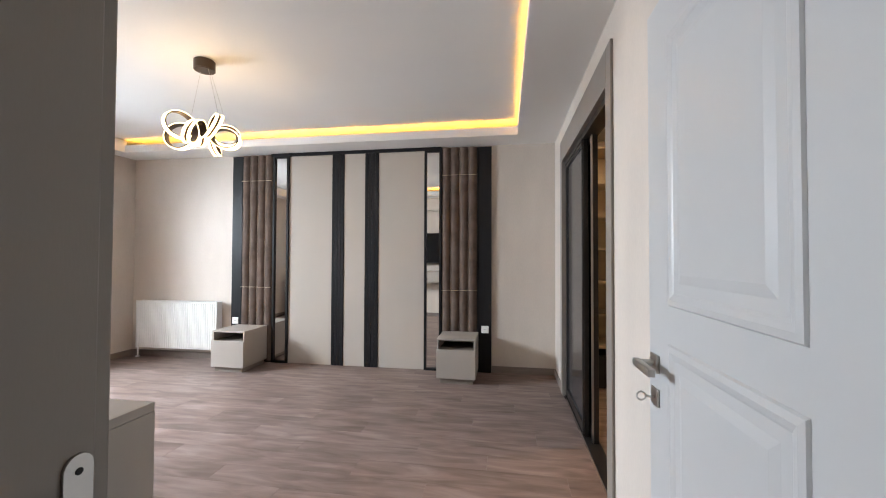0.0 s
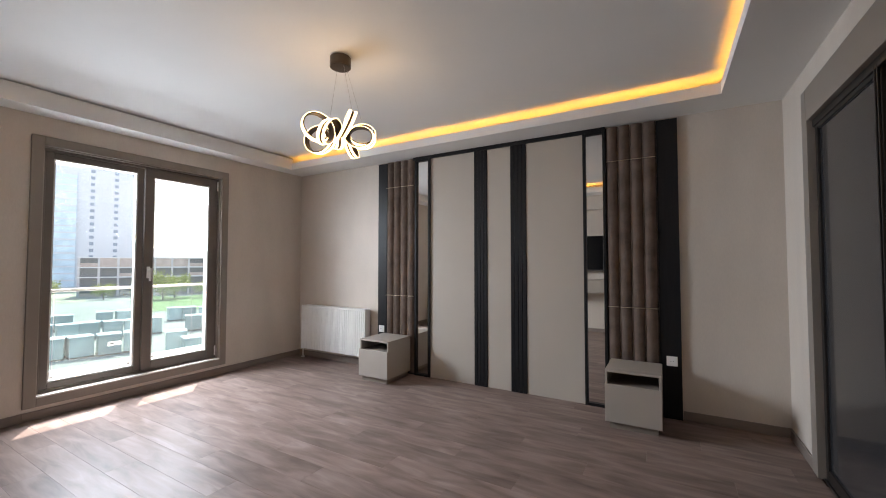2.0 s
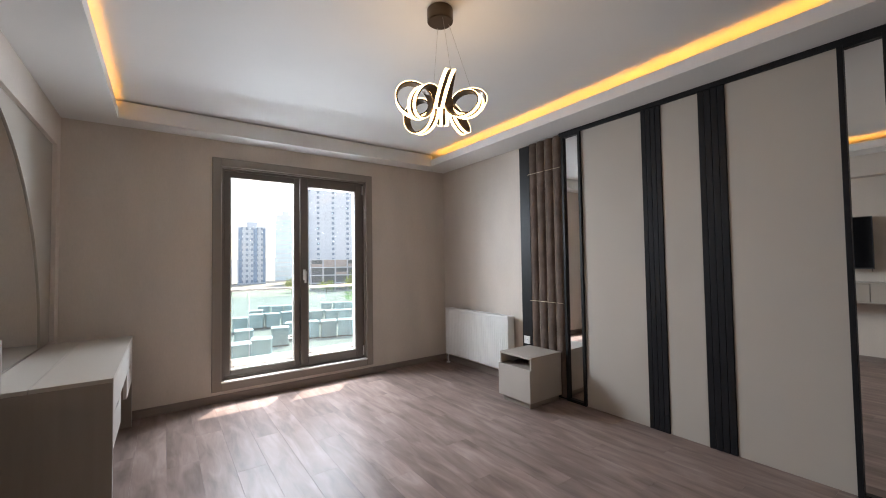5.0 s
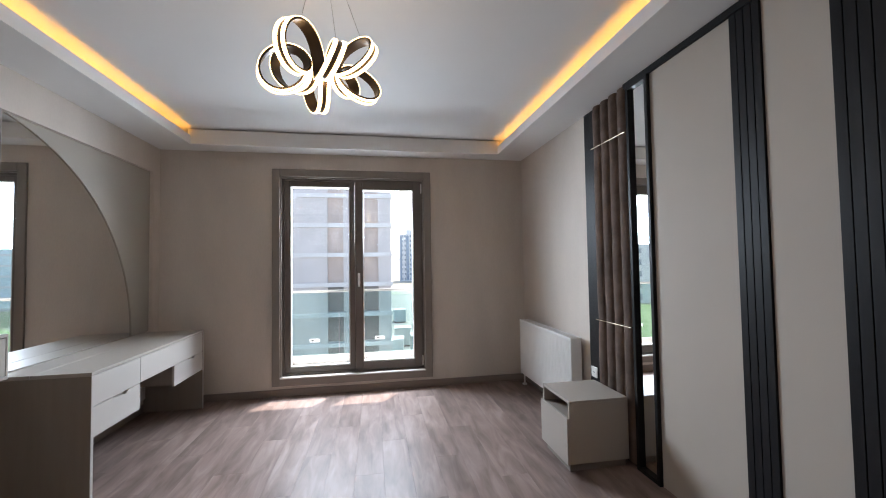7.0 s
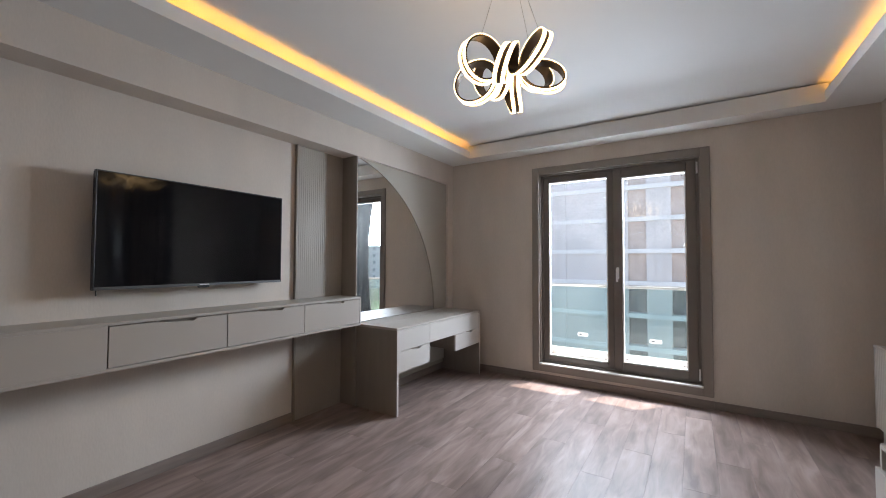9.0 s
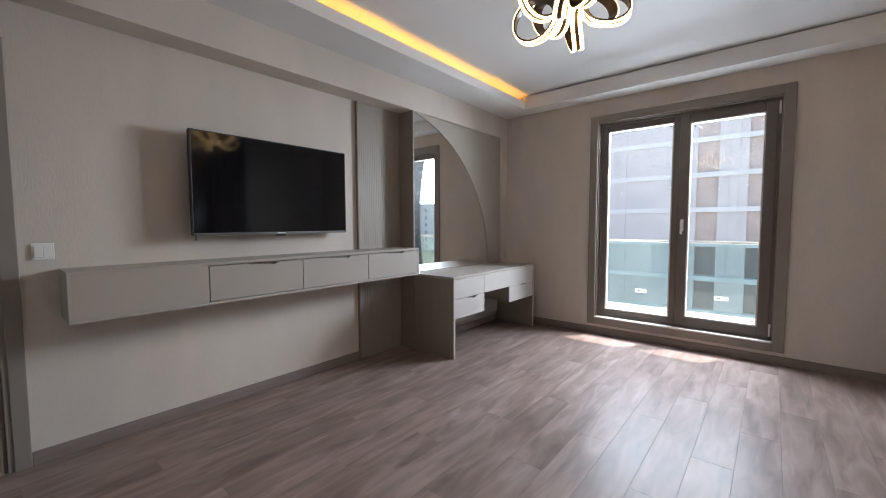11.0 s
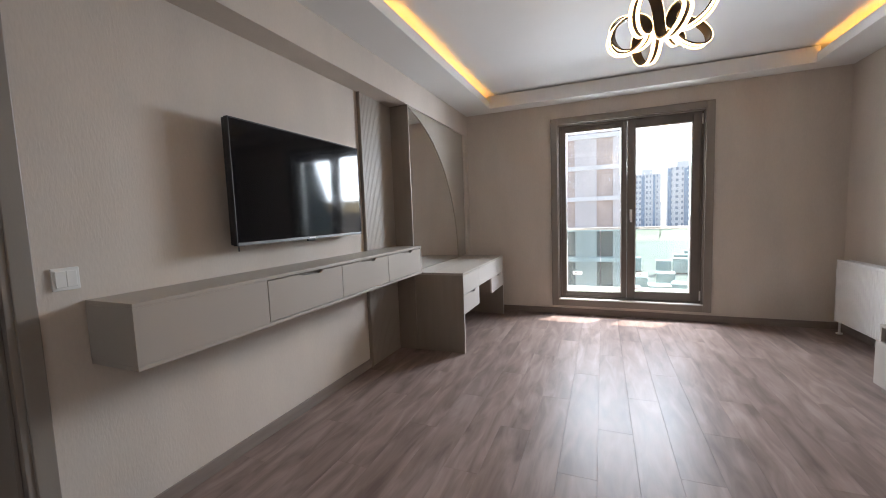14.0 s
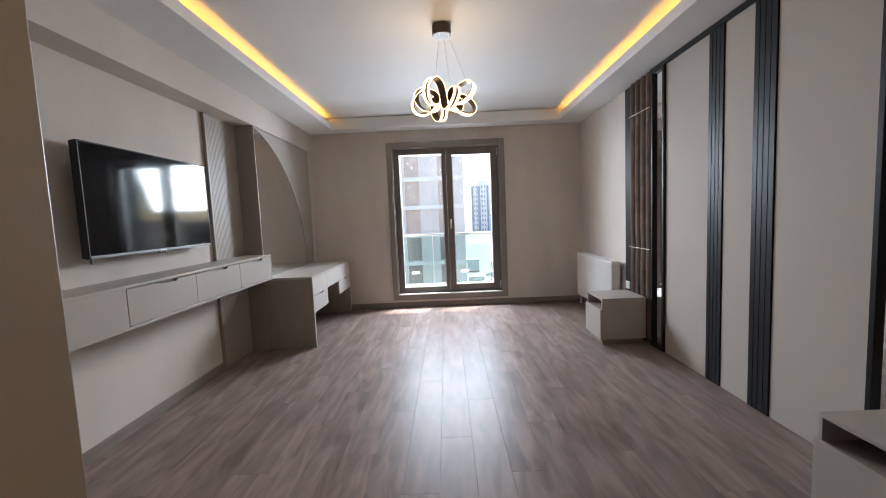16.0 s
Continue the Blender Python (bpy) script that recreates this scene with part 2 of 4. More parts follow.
_b.inputs["Metallic"].default_value, _b.inputs["Roughness"].default_value = 1.0, 0.015

# ---- mesh helpers ----
def box(bm, x0, x1, y0, y1, z0, z1, bevel=0.0):
    """Adds a box, with its edges rounded off by bevel, to bm."""
    made = bmesh.ops.create_cube(bm, size=1.0)["verts"]
    bmesh.ops.scale(bm, verts=made, vec=(abs(x1 - x0), abs(y1 - y0), abs(z1 - z0)))
    bmesh.ops.translate(bm, verts=made, vec=((x0 + x1) / 2, (y0 + y1) / 2, (z0 + z1) / 2))
    if bevel:
        edges = list({e for v in made for e in v.link_edges})
        bmesh.ops.bevel(bm, geom=edges, offset=bevel, segments=2, profile=0.5, affect="EDGES", clamp_overlap=True)
    return bm


def boxes(*rows, bevel=0.0):
    bm = bmesh.new()
    for r in rows:
        box(bm, *r, bevel=bevel)
    return bm


def rod(bm, a, b, r, seg=12, r2=None):
    """Adds a round bar from a to b."""
    a, b = Vector(a), Vector(b)
    made = bmesh.ops.create_cone(bm, cap_ends=True, segments=seg, radius1=r, radius2=r if r2 is None else r2, depth=(b - a).length)["verts"]
    turn = (b - a).to_track_quat("Z", "Y").to_matrix().to_4x4()
    bmesh.ops.transform(bm, verts=made, matrix=Matrix.Translation((a + b) / 2) @ turn)
    return bm


def ring(y0, y1, z0, z1, w, x0, x1, bevel=0.0, wb=None):
    """A rectangular frame in the yz plane as one mesh: two stiles the whole height, rails butted between them."""
    wb = w if wb is None else wb
    return boxes((x0, x1, y0, y0 + w, z0, z1), (x0, x1, y1 - w, y1, z0, z1), (x0, x1, y0 + w, y1 - w, z1 - w, z1), (x0, x1, y0 + w, y1 - w, z0, z0 + wb), bevel=bevel)


def smooth(ob, angle=40):
    for p in ob.data.polygons:
        p.use_smooth = True
    ob.data.set_sharp_from_angle(angle=radians(angle))
    return ob


def link(name, bm, material, origin=(0, 0, 0)):
    bmesh.ops.translate(bm, verts=bm.verts, vec=-Vector(origin))
    me = bpy.data.meshes.new(name)
    bm.to_mesh(me)
    bm.free()
    me.materials.append(material)
    return new(name, me)


ORIGIN = {}


def thing(name, base, label, category, group="", kind=""):
    """The Empty at a thing's base that carries its parts."""
    ob = new(name)
    ob.empty_display_size = 0.1
    ob.location = base
    ORIGIN[ob.name] = Vector(base)
    return tagged(ob, label, category, group, kind)


def part(name, bm, material, parent, label="", round_off=0):
    """One mesh, given in the world's metres, as a part of a thing or of a part."""
    o = ORIGIN[parent.name]
    ob = link(name, bm, material, o)
    ORIGIN[ob.name] = o
    ob.parent = parent
    if label:
        ob["label"] = label
    if round_off:
        smooth(ob, round_off)
    return ob


def shell(name, bm, material, label, category, kind="structure"):
    ob = link(name, bm, material)
    ORIGIN[ob.name] = Vector((0, 0, 0))
    return tagged(ob, label, category, "", kind)


# ---- plan ----
XW, XE, YS, YN = -5.05, 0.426, 1.145, 5.265      # inner faces of the room's walls
Z_BAND, Z_CEIL = 2.605, 2.765                    # lowered band and raised middle
BEAM_Y, BEAM_Z = 1.345, 2.345
COVE = (-4.81, 0.0, 1.728, 4.895)               # inner edge of the lowered band
WIN = (2.435, 4.152, 0.108, 2.43)                # outer edge of the window's casing
DOOR_X = (-0.59, 0.346)                          # doorway from the hall
CLO = (2.935, 4.645, 2.255)                        # wardrobe opening in the east wall
TOP = 2.95

# walls
hole = (WIN[0] + 0.075, WIN[1] - 0.075, WIN[2] + 0.075, WIN[3] - 0.075)
shell("wall_west", boxes((XW - 0.25, XW, 0.7, hole[0], -0.05, TOP), (XW - 0.25, XW, hole[1], YN + 0.2, -0.05, TOP),
      (XW - 0.25, XW, hole[0], hole[1], -0.05, hole[2]), (XW - 0.25, XW, hole[0], hole[1], hole[3], TOP)), M_WALL,
      "beige textured wall with a tall window opening", "wall")
shell("wall_north", boxes((XW, 2.3, YN, YN + 0.2, -0.05, TOP)), M_WALL, "beige papered wall behind the bed panelling", "wall")
shell("wall_south", boxes((XW, DOOR_X[0] - 0.03, 0.95, YS, -0.05, TOP), (DOOR_X[0] - 0.03, DOOR_X[1] + 0.03, 0.95, YS, 2.08, TOP),
      (DOOR_X[1] + 0.03, 1.2, 0.95, YS, -0.05, TOP)), M_WALL, "beige papered wall with the television and the doorway", "wall")
shell("beam", boxes((-4.925, XE, YS, BEAM_Y, BEAM_Z, Z_CEIL)), M_WALL, "beige boxed beam along the top of the wall", "beam")
shell("column", boxes((XW, -4.925, YS, BEAM_Y, -0.05, Z_CEIL)), M_WALL, "beige corner column beside the dressing niche", "column")
shell("wall_east", boxes((XE, XE + 0.12, YS, CLO[0], -0.05, TOP), (XE, XE + 0.12, CLO[1], YN, -0.05, TOP), (XE, XE + 0.12, CLO[0], CLO[1], CLO[2], TOP)), M_WALL,
      "pale wall with the wide wardrobe opening", "wall")
# raised ceiling and lowered band with the light channel behind its lip
shell("ceiling", boxes((XW, XE, YS, YN, Z_CEIL, Z_CEIL + 0.1)), M_WHITE, "white raised ceiling", "ceiling")
cx0, cx1, cy0, cy1 = COVE
LIP = 0.022
band = bmesh.new()
box(band, XW, cx0, BEAM_Y, YN, Z_BAND, Z_BAND + 0.045)
box(band, cx1, XE, BEAM_Y, YN, Z_BAND, Z_BAND + 0.045)
box(band, cx0, cx1, BEAM_Y, cy0, Z_BAND, Z_BAND + 0.045)
box(band, cx0, cx1, cy1, YN, Z_BAND, Z_BAND + 0.045)
LT = Z_BAND + 0.086
box(band, cx0, cx1, cy0 - LIP, cy0, Z_BAND + 0.045, LT)
box(band, cx0, cx1, cy1, cy1 + LIP, Z_BAND + 0.045, LT)
box(band, cx1, cx1 + LIP, cy0 - LIP, cy1 + LIP, Z_BAND + 0.045, LT)
box(band, cx0 - LIP, cx0, cy0 - LIP, cy1 + LIP, Z_BAND + 0.045, Z_CEIL - 0.012)
shell("ceiling_band", band, M_WHITE, "white lowered plasterboard band round the ceiling", "ceiling")
for nm, r in (("north", (cx0 + 0.02, cx1 + 0.05, cy1 + 0.05, cy1 + 0.062)), ("south", (cx0 + 0.02, cx1 + 0.05, cy0 - 0.062, cy0 - 0.05)),
              ("east", (cx1 + 0.05, cx1 + 0.062, cy0 - 0.045, cy1 + 0.045))):
    s = link("led_strip", boxes((*r, Z_BAND + 0.0455, Z_BAND + 0.054)), M_LED_A)
    tagged(s, "amber glowing light strip hidden in the ceiling channel", "light strip", "cove light strips")

# baseboards, 12 mm thick
BH = 0.075
for r in ((XW, XW + 0.013, BEAM_Y, WIN[0] - 0.0), (XW, XW + 0.013, WIN[0], WIN[1]), (XW, XW + 0.013, WIN[1], YN)):
    shell("baseboard", boxes((*r, 0, BH), bevel=0.003), M_BASE, "brown laminate baseboard along the wall", "baseboard")
for r in ((XW + 0.013, -3.575, YN - 0.013, YN), (-0.275, XE, YN - 0.013, YN), (-2.778, DOOR_X[0] - 0.0865, YS, YS + 0.013),
          (XE - 0.013, XE, 4.722, YN - 0.013), (XE - 0.013, XE, YS + 0.02, 2.868)):
    shell("baseboard", boxes((*r, 0, BH), bevel=0.003), M_BASE, "brown laminate baseboard along the wall", "baseboard")

# ---- window with balcony door sashes ----
def build_window():
    y0, y1, z0, z1 = WIN
    w = thing("window_1", (XW, (y0 + y1) / 2, z0), "tall taupe two-sash window to the balcony, closed", "window", kind="structure")
    part("casing", ring(y0, y1, z0, z1, 0.08, XW - 0.006, XW + 0.022, 0.004), M_CASING, w, "taupe flat casing")
    part("reveal", ring(y0 + 0.078, y1 - 0.078, z0 + 0.078, z1 - 0.078, 0.012, XW - 0.07, XW - 0.0065), M_CASING, w)
    fy0, fy1, fz0, fz1 = y0 + 0.078, y1 - 0.078, z0 + 0.078, z1 - 0.078
    part("window_frame", ring(fy0 + 0.012, fy1 - 0.012, fz0 + 0.012, fz1 - 0.012, 0.022, XW - 0.13, XW - 0.05, 0.003), M_WIN, w)
    part("sill", boxes((XW - 0.0065, XW + 0.03, y0 + 0.08, y1 - 0.08, z0 + 0.074, z0 + 0.09), bevel=0.004), M_SPACER, w, "pale threshold strip")
    mid = 3.305
    a0, a1, b0, b1 = fy0 + 0.034, mid - 0.008, mid - 0.005, fy1 - 0.034
    for k, (s0, s1, x1, st) in enumerate(((a0, a1, XW - 0.065, 0.055), (b0, b1, XW - 0.045, 0.082))):
        sash = part("sash", ring(s0, s1, fz0 + 0.034, fz1 - 0.034, st, XW - 0.12, x1, 0.005), M_WIN, w)
        g0, g1, h0, h1 = s0 + st, s1 - st, fz0 + 0.034 + st, fz1 - 0.034 - st
        part("glazing_bead", ring(g0, g1, h0, h1, 0.012, XW - 0.118, x1 - 0.008), M_SPACER, sash, "pale glazing bead")
        pane = part("pane", boxes((XW - 0.098, XW - 0.092, g0 + 0.008, g1 - 0.008, h0 + 0.008, h1 - 0.008)), M_GLASS, sash, "clear glass pane")
        pane.visible_shadow = False
        for py in (g0 + 0.035, g1 - 0.035):
            for pz in (h0 + 0.035, h1 - 0.035):
                part("clip", boxes((XW - 0.0915, XW - 0.088, py - 0.005, py + 0.005, pz - 0.005, pz + 0.005)), M_GASKET, sash)
    bm = bmesh.new()
    box(bm, XW - 0.045, XW - 0.033, mid + 0.022, mid + 0.05, 1.17, 1.29, 0.003)
    rod(bm, (XW - 0.034, mid + 0.036, 1.26), (XW + 0.005, mid + 0.036, 1.26), 0.009)
    box(bm, XW - 0.002, XW + 0.012, mid + 0.025, mid + 0.047, 1.14, 1.275, 0.005)
    part("handle", bm, M_PLASTIC, w, "pale window handle", 40)
    for hz in (fz0 + 0.1, fz1 - 0.1):
        bm = bmesh.new()
        rod(bm, (XW - 0.035, b1 + 0.008, hz - 0.055), (XW - 0.035, b1 + 0.008, hz + 0.055), 0.008)
        part("hinge", bm, M_PLASTIC, w, "pale hinge cover", 40)


build_window()

# ---- doorway, entrance door ----
def build_doorway():
    x0, x1 = DOOR_X
    c = thing("door_casing", (x0, YS, 0), "taupe casing and jamb of the entrance doorway", "door frame", kind="structure")
    lin = boxes((x0 - 0.028, x0, 0.93, YS + 0.01, 0, 2.08), (x1, x1 + 0.028, 0.93, YS + 0.01, 0, 2.08), (x0, x1, 0.93, YS + 0.01, 2.05, 2.08), bevel=0.003)
    part("jamb", lin, M_CASING, c)
    part("stop", boxes((x0, x0 + 0.014, 0.95, 1.128, 0, 2.05), (x1 - 0.014, x1, 0.95, 1.06, 0, 2.05), bevel=0.003), M_CASING, c)
    for yy0, yy1 in ((YS + 0.0005, YS + 0.016), (0.914, 0.9295)):
        part("casing", boxes((x0 - 0.086, x0 - 0.022, yy0, yy1, 0, 2.16), (x1 + 0.022, min(x1 + 0.11, XE - 0.004), yy0, yy1, 0, 2.16),
                             (x0 - 0.022, x1 + 0.022, yy0, yy1, 2.075, 2.16), bevel=0.004), M_CASING, c)
    bm = bmesh.new()
    py0, py1, pr = 1.092, 1.122, 0.015
    outline = [(py0 + pr + pr * math.cos(math.pi * k / 12), 1.085 + pr * math.sin(math.pi * k / 12)) for k in range(13)]
    outline += [(py0 + pr - pr * math.cos(math.pi * k / 12), 0.915 - pr * math.sin(math.pi * k / 12)) for k in range(13)]
    fv, bv = ([bm.verts.new((xx, py, pz)) for py, pz in outline] for xx in (x0 + 0.0145, x0 + 0.018))
    bm.faces.new(fv), bm.faces.new(bv[::-1])
    for k in range(len(outline)):
        j = (k + 1) % len(outline)
        bm.faces.new((fv[k], bv[k], bv[j], fv[j]))
    bmesh.ops.recalc_face_normals(bm, faces=bm.faces)
    sp = part("strike_plate", bm, M_NICKEL, c, "pale metal strike plate")
    for pz in (0.918, 1.082):
        part("screw", rod(bmesh.new(), (x0 + 0.0175, 1.107, pz), (x0 + 0.0188, 1.107, pz), 0.004, 10), M_GAP, sp)
    part("latch_hole", boxes((x0 + 0.0175, x0 + 0.019, 1.100, 1.114, 0.935, 0.965), (x0 + 0.0175, x0 + 0.019, 1.100, 1.114, 1.0, 1.045)), M_GAP, sp)

    d = thing("door_1", (0.325, YS + 0.02, 0.008), "white panelled entrance door, standing wide open", "door", kind="structure")
    lx0, lx1, ly0, ly1 = 0.308, 0.348, 1.165, 2.018
    part("leaf", boxes((lx0, lx1, ly0, ly1, 0.008, 2.045), bevel=0.004), M_DOOR, d)

    def panel(z0, z1, p0, p1):
        bm = bmesh.new()
        def loop(ins, x):
            return [bm.verts.new(v) for v in ((x, p0 + ins, z0 + ins), (x, p1 - ins, z0 + ins), (x, p1 - ins, z1 - ins), (x, p0 + ins, z1 - ins))]
        prof = ((0, lx0 - 0.0005), (0.004, lx0 - 0.005), (0.018, lx0 - 0.007), (0.03, lx0 - 0.004), (0.036, lx0 - 0.0012), (0.062, lx0 - 0.001), (0.085, lx0 - 0.006))
        loops = [loop(i, x) for i, x in prof]
        for a, b in zip(loops, loops[1:]):
            for k in range(4):
                bm.faces.new((a[k], a[(k + 1) % 4], b[(k + 1) % 4], b[k]))
        bm.faces.new(loops[-1])
        bmesh.ops.recalc_face_normals(bm, faces=bm.faces)
        return bm
    part("raised_panel", panel(1.185, 1.92, ly0 + 0.22, ly1 - 0.145), M_DOOR, d)
    part("raised_panel", panel(0.15, 1.085, ly0 + 0.22, ly1 - 0.145), M_DOOR, d)
    hy = ly1 - 0.055
    h = part("handle", boxes((lx0 - 0.009, lx0 - 0.0005, hy - 0.026, hy + 0.026, 0.985, 1.037), bevel=0.002), M_NICKEL, d, "brushed nickel lever handle")
    bm = bmesh.new()
    rod(bm, (lx0 - 0.008, hy, 1.011), (lx0 - 0.05, hy, 1.011), 0.010)
    box(bm, lx0 - 0.062, lx0 - 0.042, hy - 0.115, hy + 0.012, 1.0, 1.022, 0.004)
    part("lever", bm, M_NICKEL, h, "", 40)
    k = part("keyhole_plate", boxes((lx0 - 0.007, lx0 - 0.0005, hy - 0.024, hy + 0.024, 0.89, 0.94), bevel=0.002), M_NICKEL, d, "nickel keyhole plate with its key")
    bm = bmesh.new()
    rod(bm, (lx0 - 0.006, hy, 0.915), (lx0 - 0.03, hy, 0.915), 0.004)
    for i in range(14):
        a, b = i * math.tau / 14, (i + 1) * math.tau / 14
        rod(bm, (lx0 - 0.042 + 0.012 * math.cos(a), hy, 0.915 + 0.012 * math.sin(a)), (lx0 - 0.042 + 0.012 * math.cos(b), hy, 0.915 + 0.012 * math.sin(b)), 0.0028, 6)
    part("key", bm, M_NICKEL, k, "small nickel key", 40)
    for hz in (0.25, 1.8):
        bm = bmesh.new()
        rod(bm, (lx1 + 0.004, ly0 - 0.006, hz - 0.05), (lx1 + 0.004, ly0 - 0.006, hz + 0.05), 0.008)
        part("hinge", bm, M_NICKEL, d, "", 40)


build_doorway()

# hall behind the doorway
shell("hall_floor", boxes((-1.6, 1.4, -0.8, 0.95, -0.05, -0.004), (DOOR_X[0], DOOR_X[1], 0.95, YS, -0.05, -0.004)), M_TILE, "pale glossy tile floor of the hall", "floor")
shell("hall_wall", boxes((-1.75, -1.6, -0.95, 0.95, -0.05, TOP), (1.4, 1.55, -0.95, 0.95, -0.05, TOP), (-1.6, 1.4, -0.95, -0.8, -0.05, TOP)), M_WALL, "beige wall of the hall", "wall")
shell("hall_ceiling", boxes((-1.6, 1.4, -0.8, 0.95, 2.6, 2.7)), M_WHITE, "white ceiling of the hall", "ceiling")

# fill lamp added out of view, to brighten the jamb and the door
hl = thing("ceiling_lamp", (-0.1, -0.1, 2.6), "unseen flat round fill lamp added to the hall ceiling, lit", "lamp")
bm = bmesh.new()
rod(bm, (-0.1, -0.1, 2.565), (-0.1, -0.1, 2.6), 0.17, 32)
part("ring", bm, M_RAD, hl, "", 40)
bm = bmesh.new()
rod(bm, (-0.1, -0.1, 2.56), (-0.1, -0.1, 2.5645), 0.15, 32)
part("diffuser", bm, M_HALL_FILL, hl, "glowing diffuser")

# ---- wardrobe room behind the east wall ----
CX1, CY0 = 1.9, 2.3
shell("closet_wall", boxes((CX1, CX1 + 0.1, CY0 - 0.1, YN, -0.05, TOP), (XE + 0.12, CX1, CY0 - 0.1, CY0, -0.05, TOP)), M_WALL, "beige wall of the walk-in wardrobe", "wall")
shell("closet_ceiling", boxes((XE + 0.12, CX1, CY0, YN, 2.6, 2.7)), M_WHITE, "white ceiling of the walk-in wardrobe", "ceiling")


def build_closet_door():
    y0, y1, z1 = CLO
    c = thing("closet_casing", (XE, y0, 0), "taupe casing of the wardrobe opening", "door frame", kind="structure")
    for r in ((y0 - 0.085, y0 + 0.004, 0, z1 + 0.19), (y1 - 0.004, y1 + 0.085, 0, z1 + 0.19), (y0 + 0.0042, y1 - 0.0042, z1 - 0.004, z1 + 0.19)):
        part("casing_board", boxes((XE - 0.016, XE - 0.0005, *r), bevel=0.004), M_CASING, c)
    part("jamb", boxes((XE - 0.016, XE + 0.135, y0, y0 + 0.02, 0, z1), (XE - 0.016, XE + 0.135, y1 - 0.02, y1, 0, z1), (XE - 0.016, XE + 0.135, y0 + 0.02, y1 - 0.02, z1 - 0.02, z1), bevel=0.002), M_CASING, c)
    part("top_track", boxes((XE + 0.012, XE + 0.11, y0 + 0.021, y1 - 0.021, z1 - 0.065, z1 - 0.0205), bevel=0.002), M_ALU_DARK, c, "dark bronze sliding track")
    part("floor_track", boxes((XE + 0.012, XE + 0.11, y0 + 0.021, y1 - 0.021, -0.003, 0.008), bevel=0.001), M_ALU_DARK, c)
    for k, (s0, s1, xa) in enumerate(((3.74, 4.612, XE + 0.02), (3.64, 4.54, XE + 0.065))):
        d = thing("sliding_door", (xa, s0, 0.01), "dark framed sliding wardrobe door with smoked glass, pushed open", "sliding door", "wardrobe sliding doors")
        st = 0.045
        part("frame", ring(s0, s1, 0.01, z1 - 0.045, st, xa, xa + 0.034, 0.004, 0.07), M_ALU_DARK, d)
        part("grip_profile", boxes((xa - 0.009, xa, s0 + 0.002, s0 + 0.012, 0.012, z1 - 0.05), (xa - 0.009, xa, s0 + 0.030, s0 + 0.040, 0.012, z1 - 0.05), bevel=0.002), M_NICKEL if k else M_ALU_DARK, d)
        part("panel", boxes((xa + 0.012, xa + 0.02, s0 + st - 0.004, s1 - st + 0.004, 0.07, z1 - 0.085)), M_SMOKE, d, "smoked grey glass panel")


def build_shelves():
    x0, x1, y0, y1 = 0.56, 1.31, 4.80, 5.24
    s = thing("shelf_unit", (x0, y0, 0), "tall open oak-beige shelf unit, empty", "shelf")
    part("side_panel", boxes((x0, x0 + 0.018, y0, y1, 0, 2.42), bevel=0.001), M_SHELF, s)
    part("side_panel", boxes((x1, x1 + 0.018, y0, y1, 0, 2.42), bevel=0.001), M_SHELF, s)
    part("back", boxes((x0 + 0.018, x1, y1 - 0.008, y1, 0.02, 2.42)), M_SHELF, s)
    # plain black box that fills the space below the lowest shelf
    part("base_block", boxes((x0 + 0.0185, x1 - 0.0005, y0 + 0.006, y1 - 0.009, 0.03, 0.35), bevel=0.002), M_BLACK, s, "plain black box below the lowest shelf")
    for z in (0.44, 0.76, 1.08, 1.41, 1.73, 2.07, 2.42):
        part("shelf", boxes((x0 + 0.0185, x1 - 0.0005, y0 + 0.004, y1 - 0.009, z - 0.022, z), bevel=0.001), M_SHELF, s)


build_closet_door()
build_shelves()
cl = thing("ceiling_lamp", (1.2, 3.9, 2.6), "small round warm ceiling lamp of the wardrobe", "lamp")
bm = bmesh.new()
rod(bm, (1.2, 3.9, 2.575), (1.2, 3.9, 2.6), 0.11, 32)
part("ring", bm, M_RAD, cl, "", 40)
bm = bmesh.new()
rod(bm, (1.2, 3.9, 2.571), (1.2, 3.9, 2.5745), 0.095, 32)
part("diffuser", bm, M_LED_C, cl, "warm glowing diffuser")

# ---- bed wall panelling ----
PY = YN - 0.001


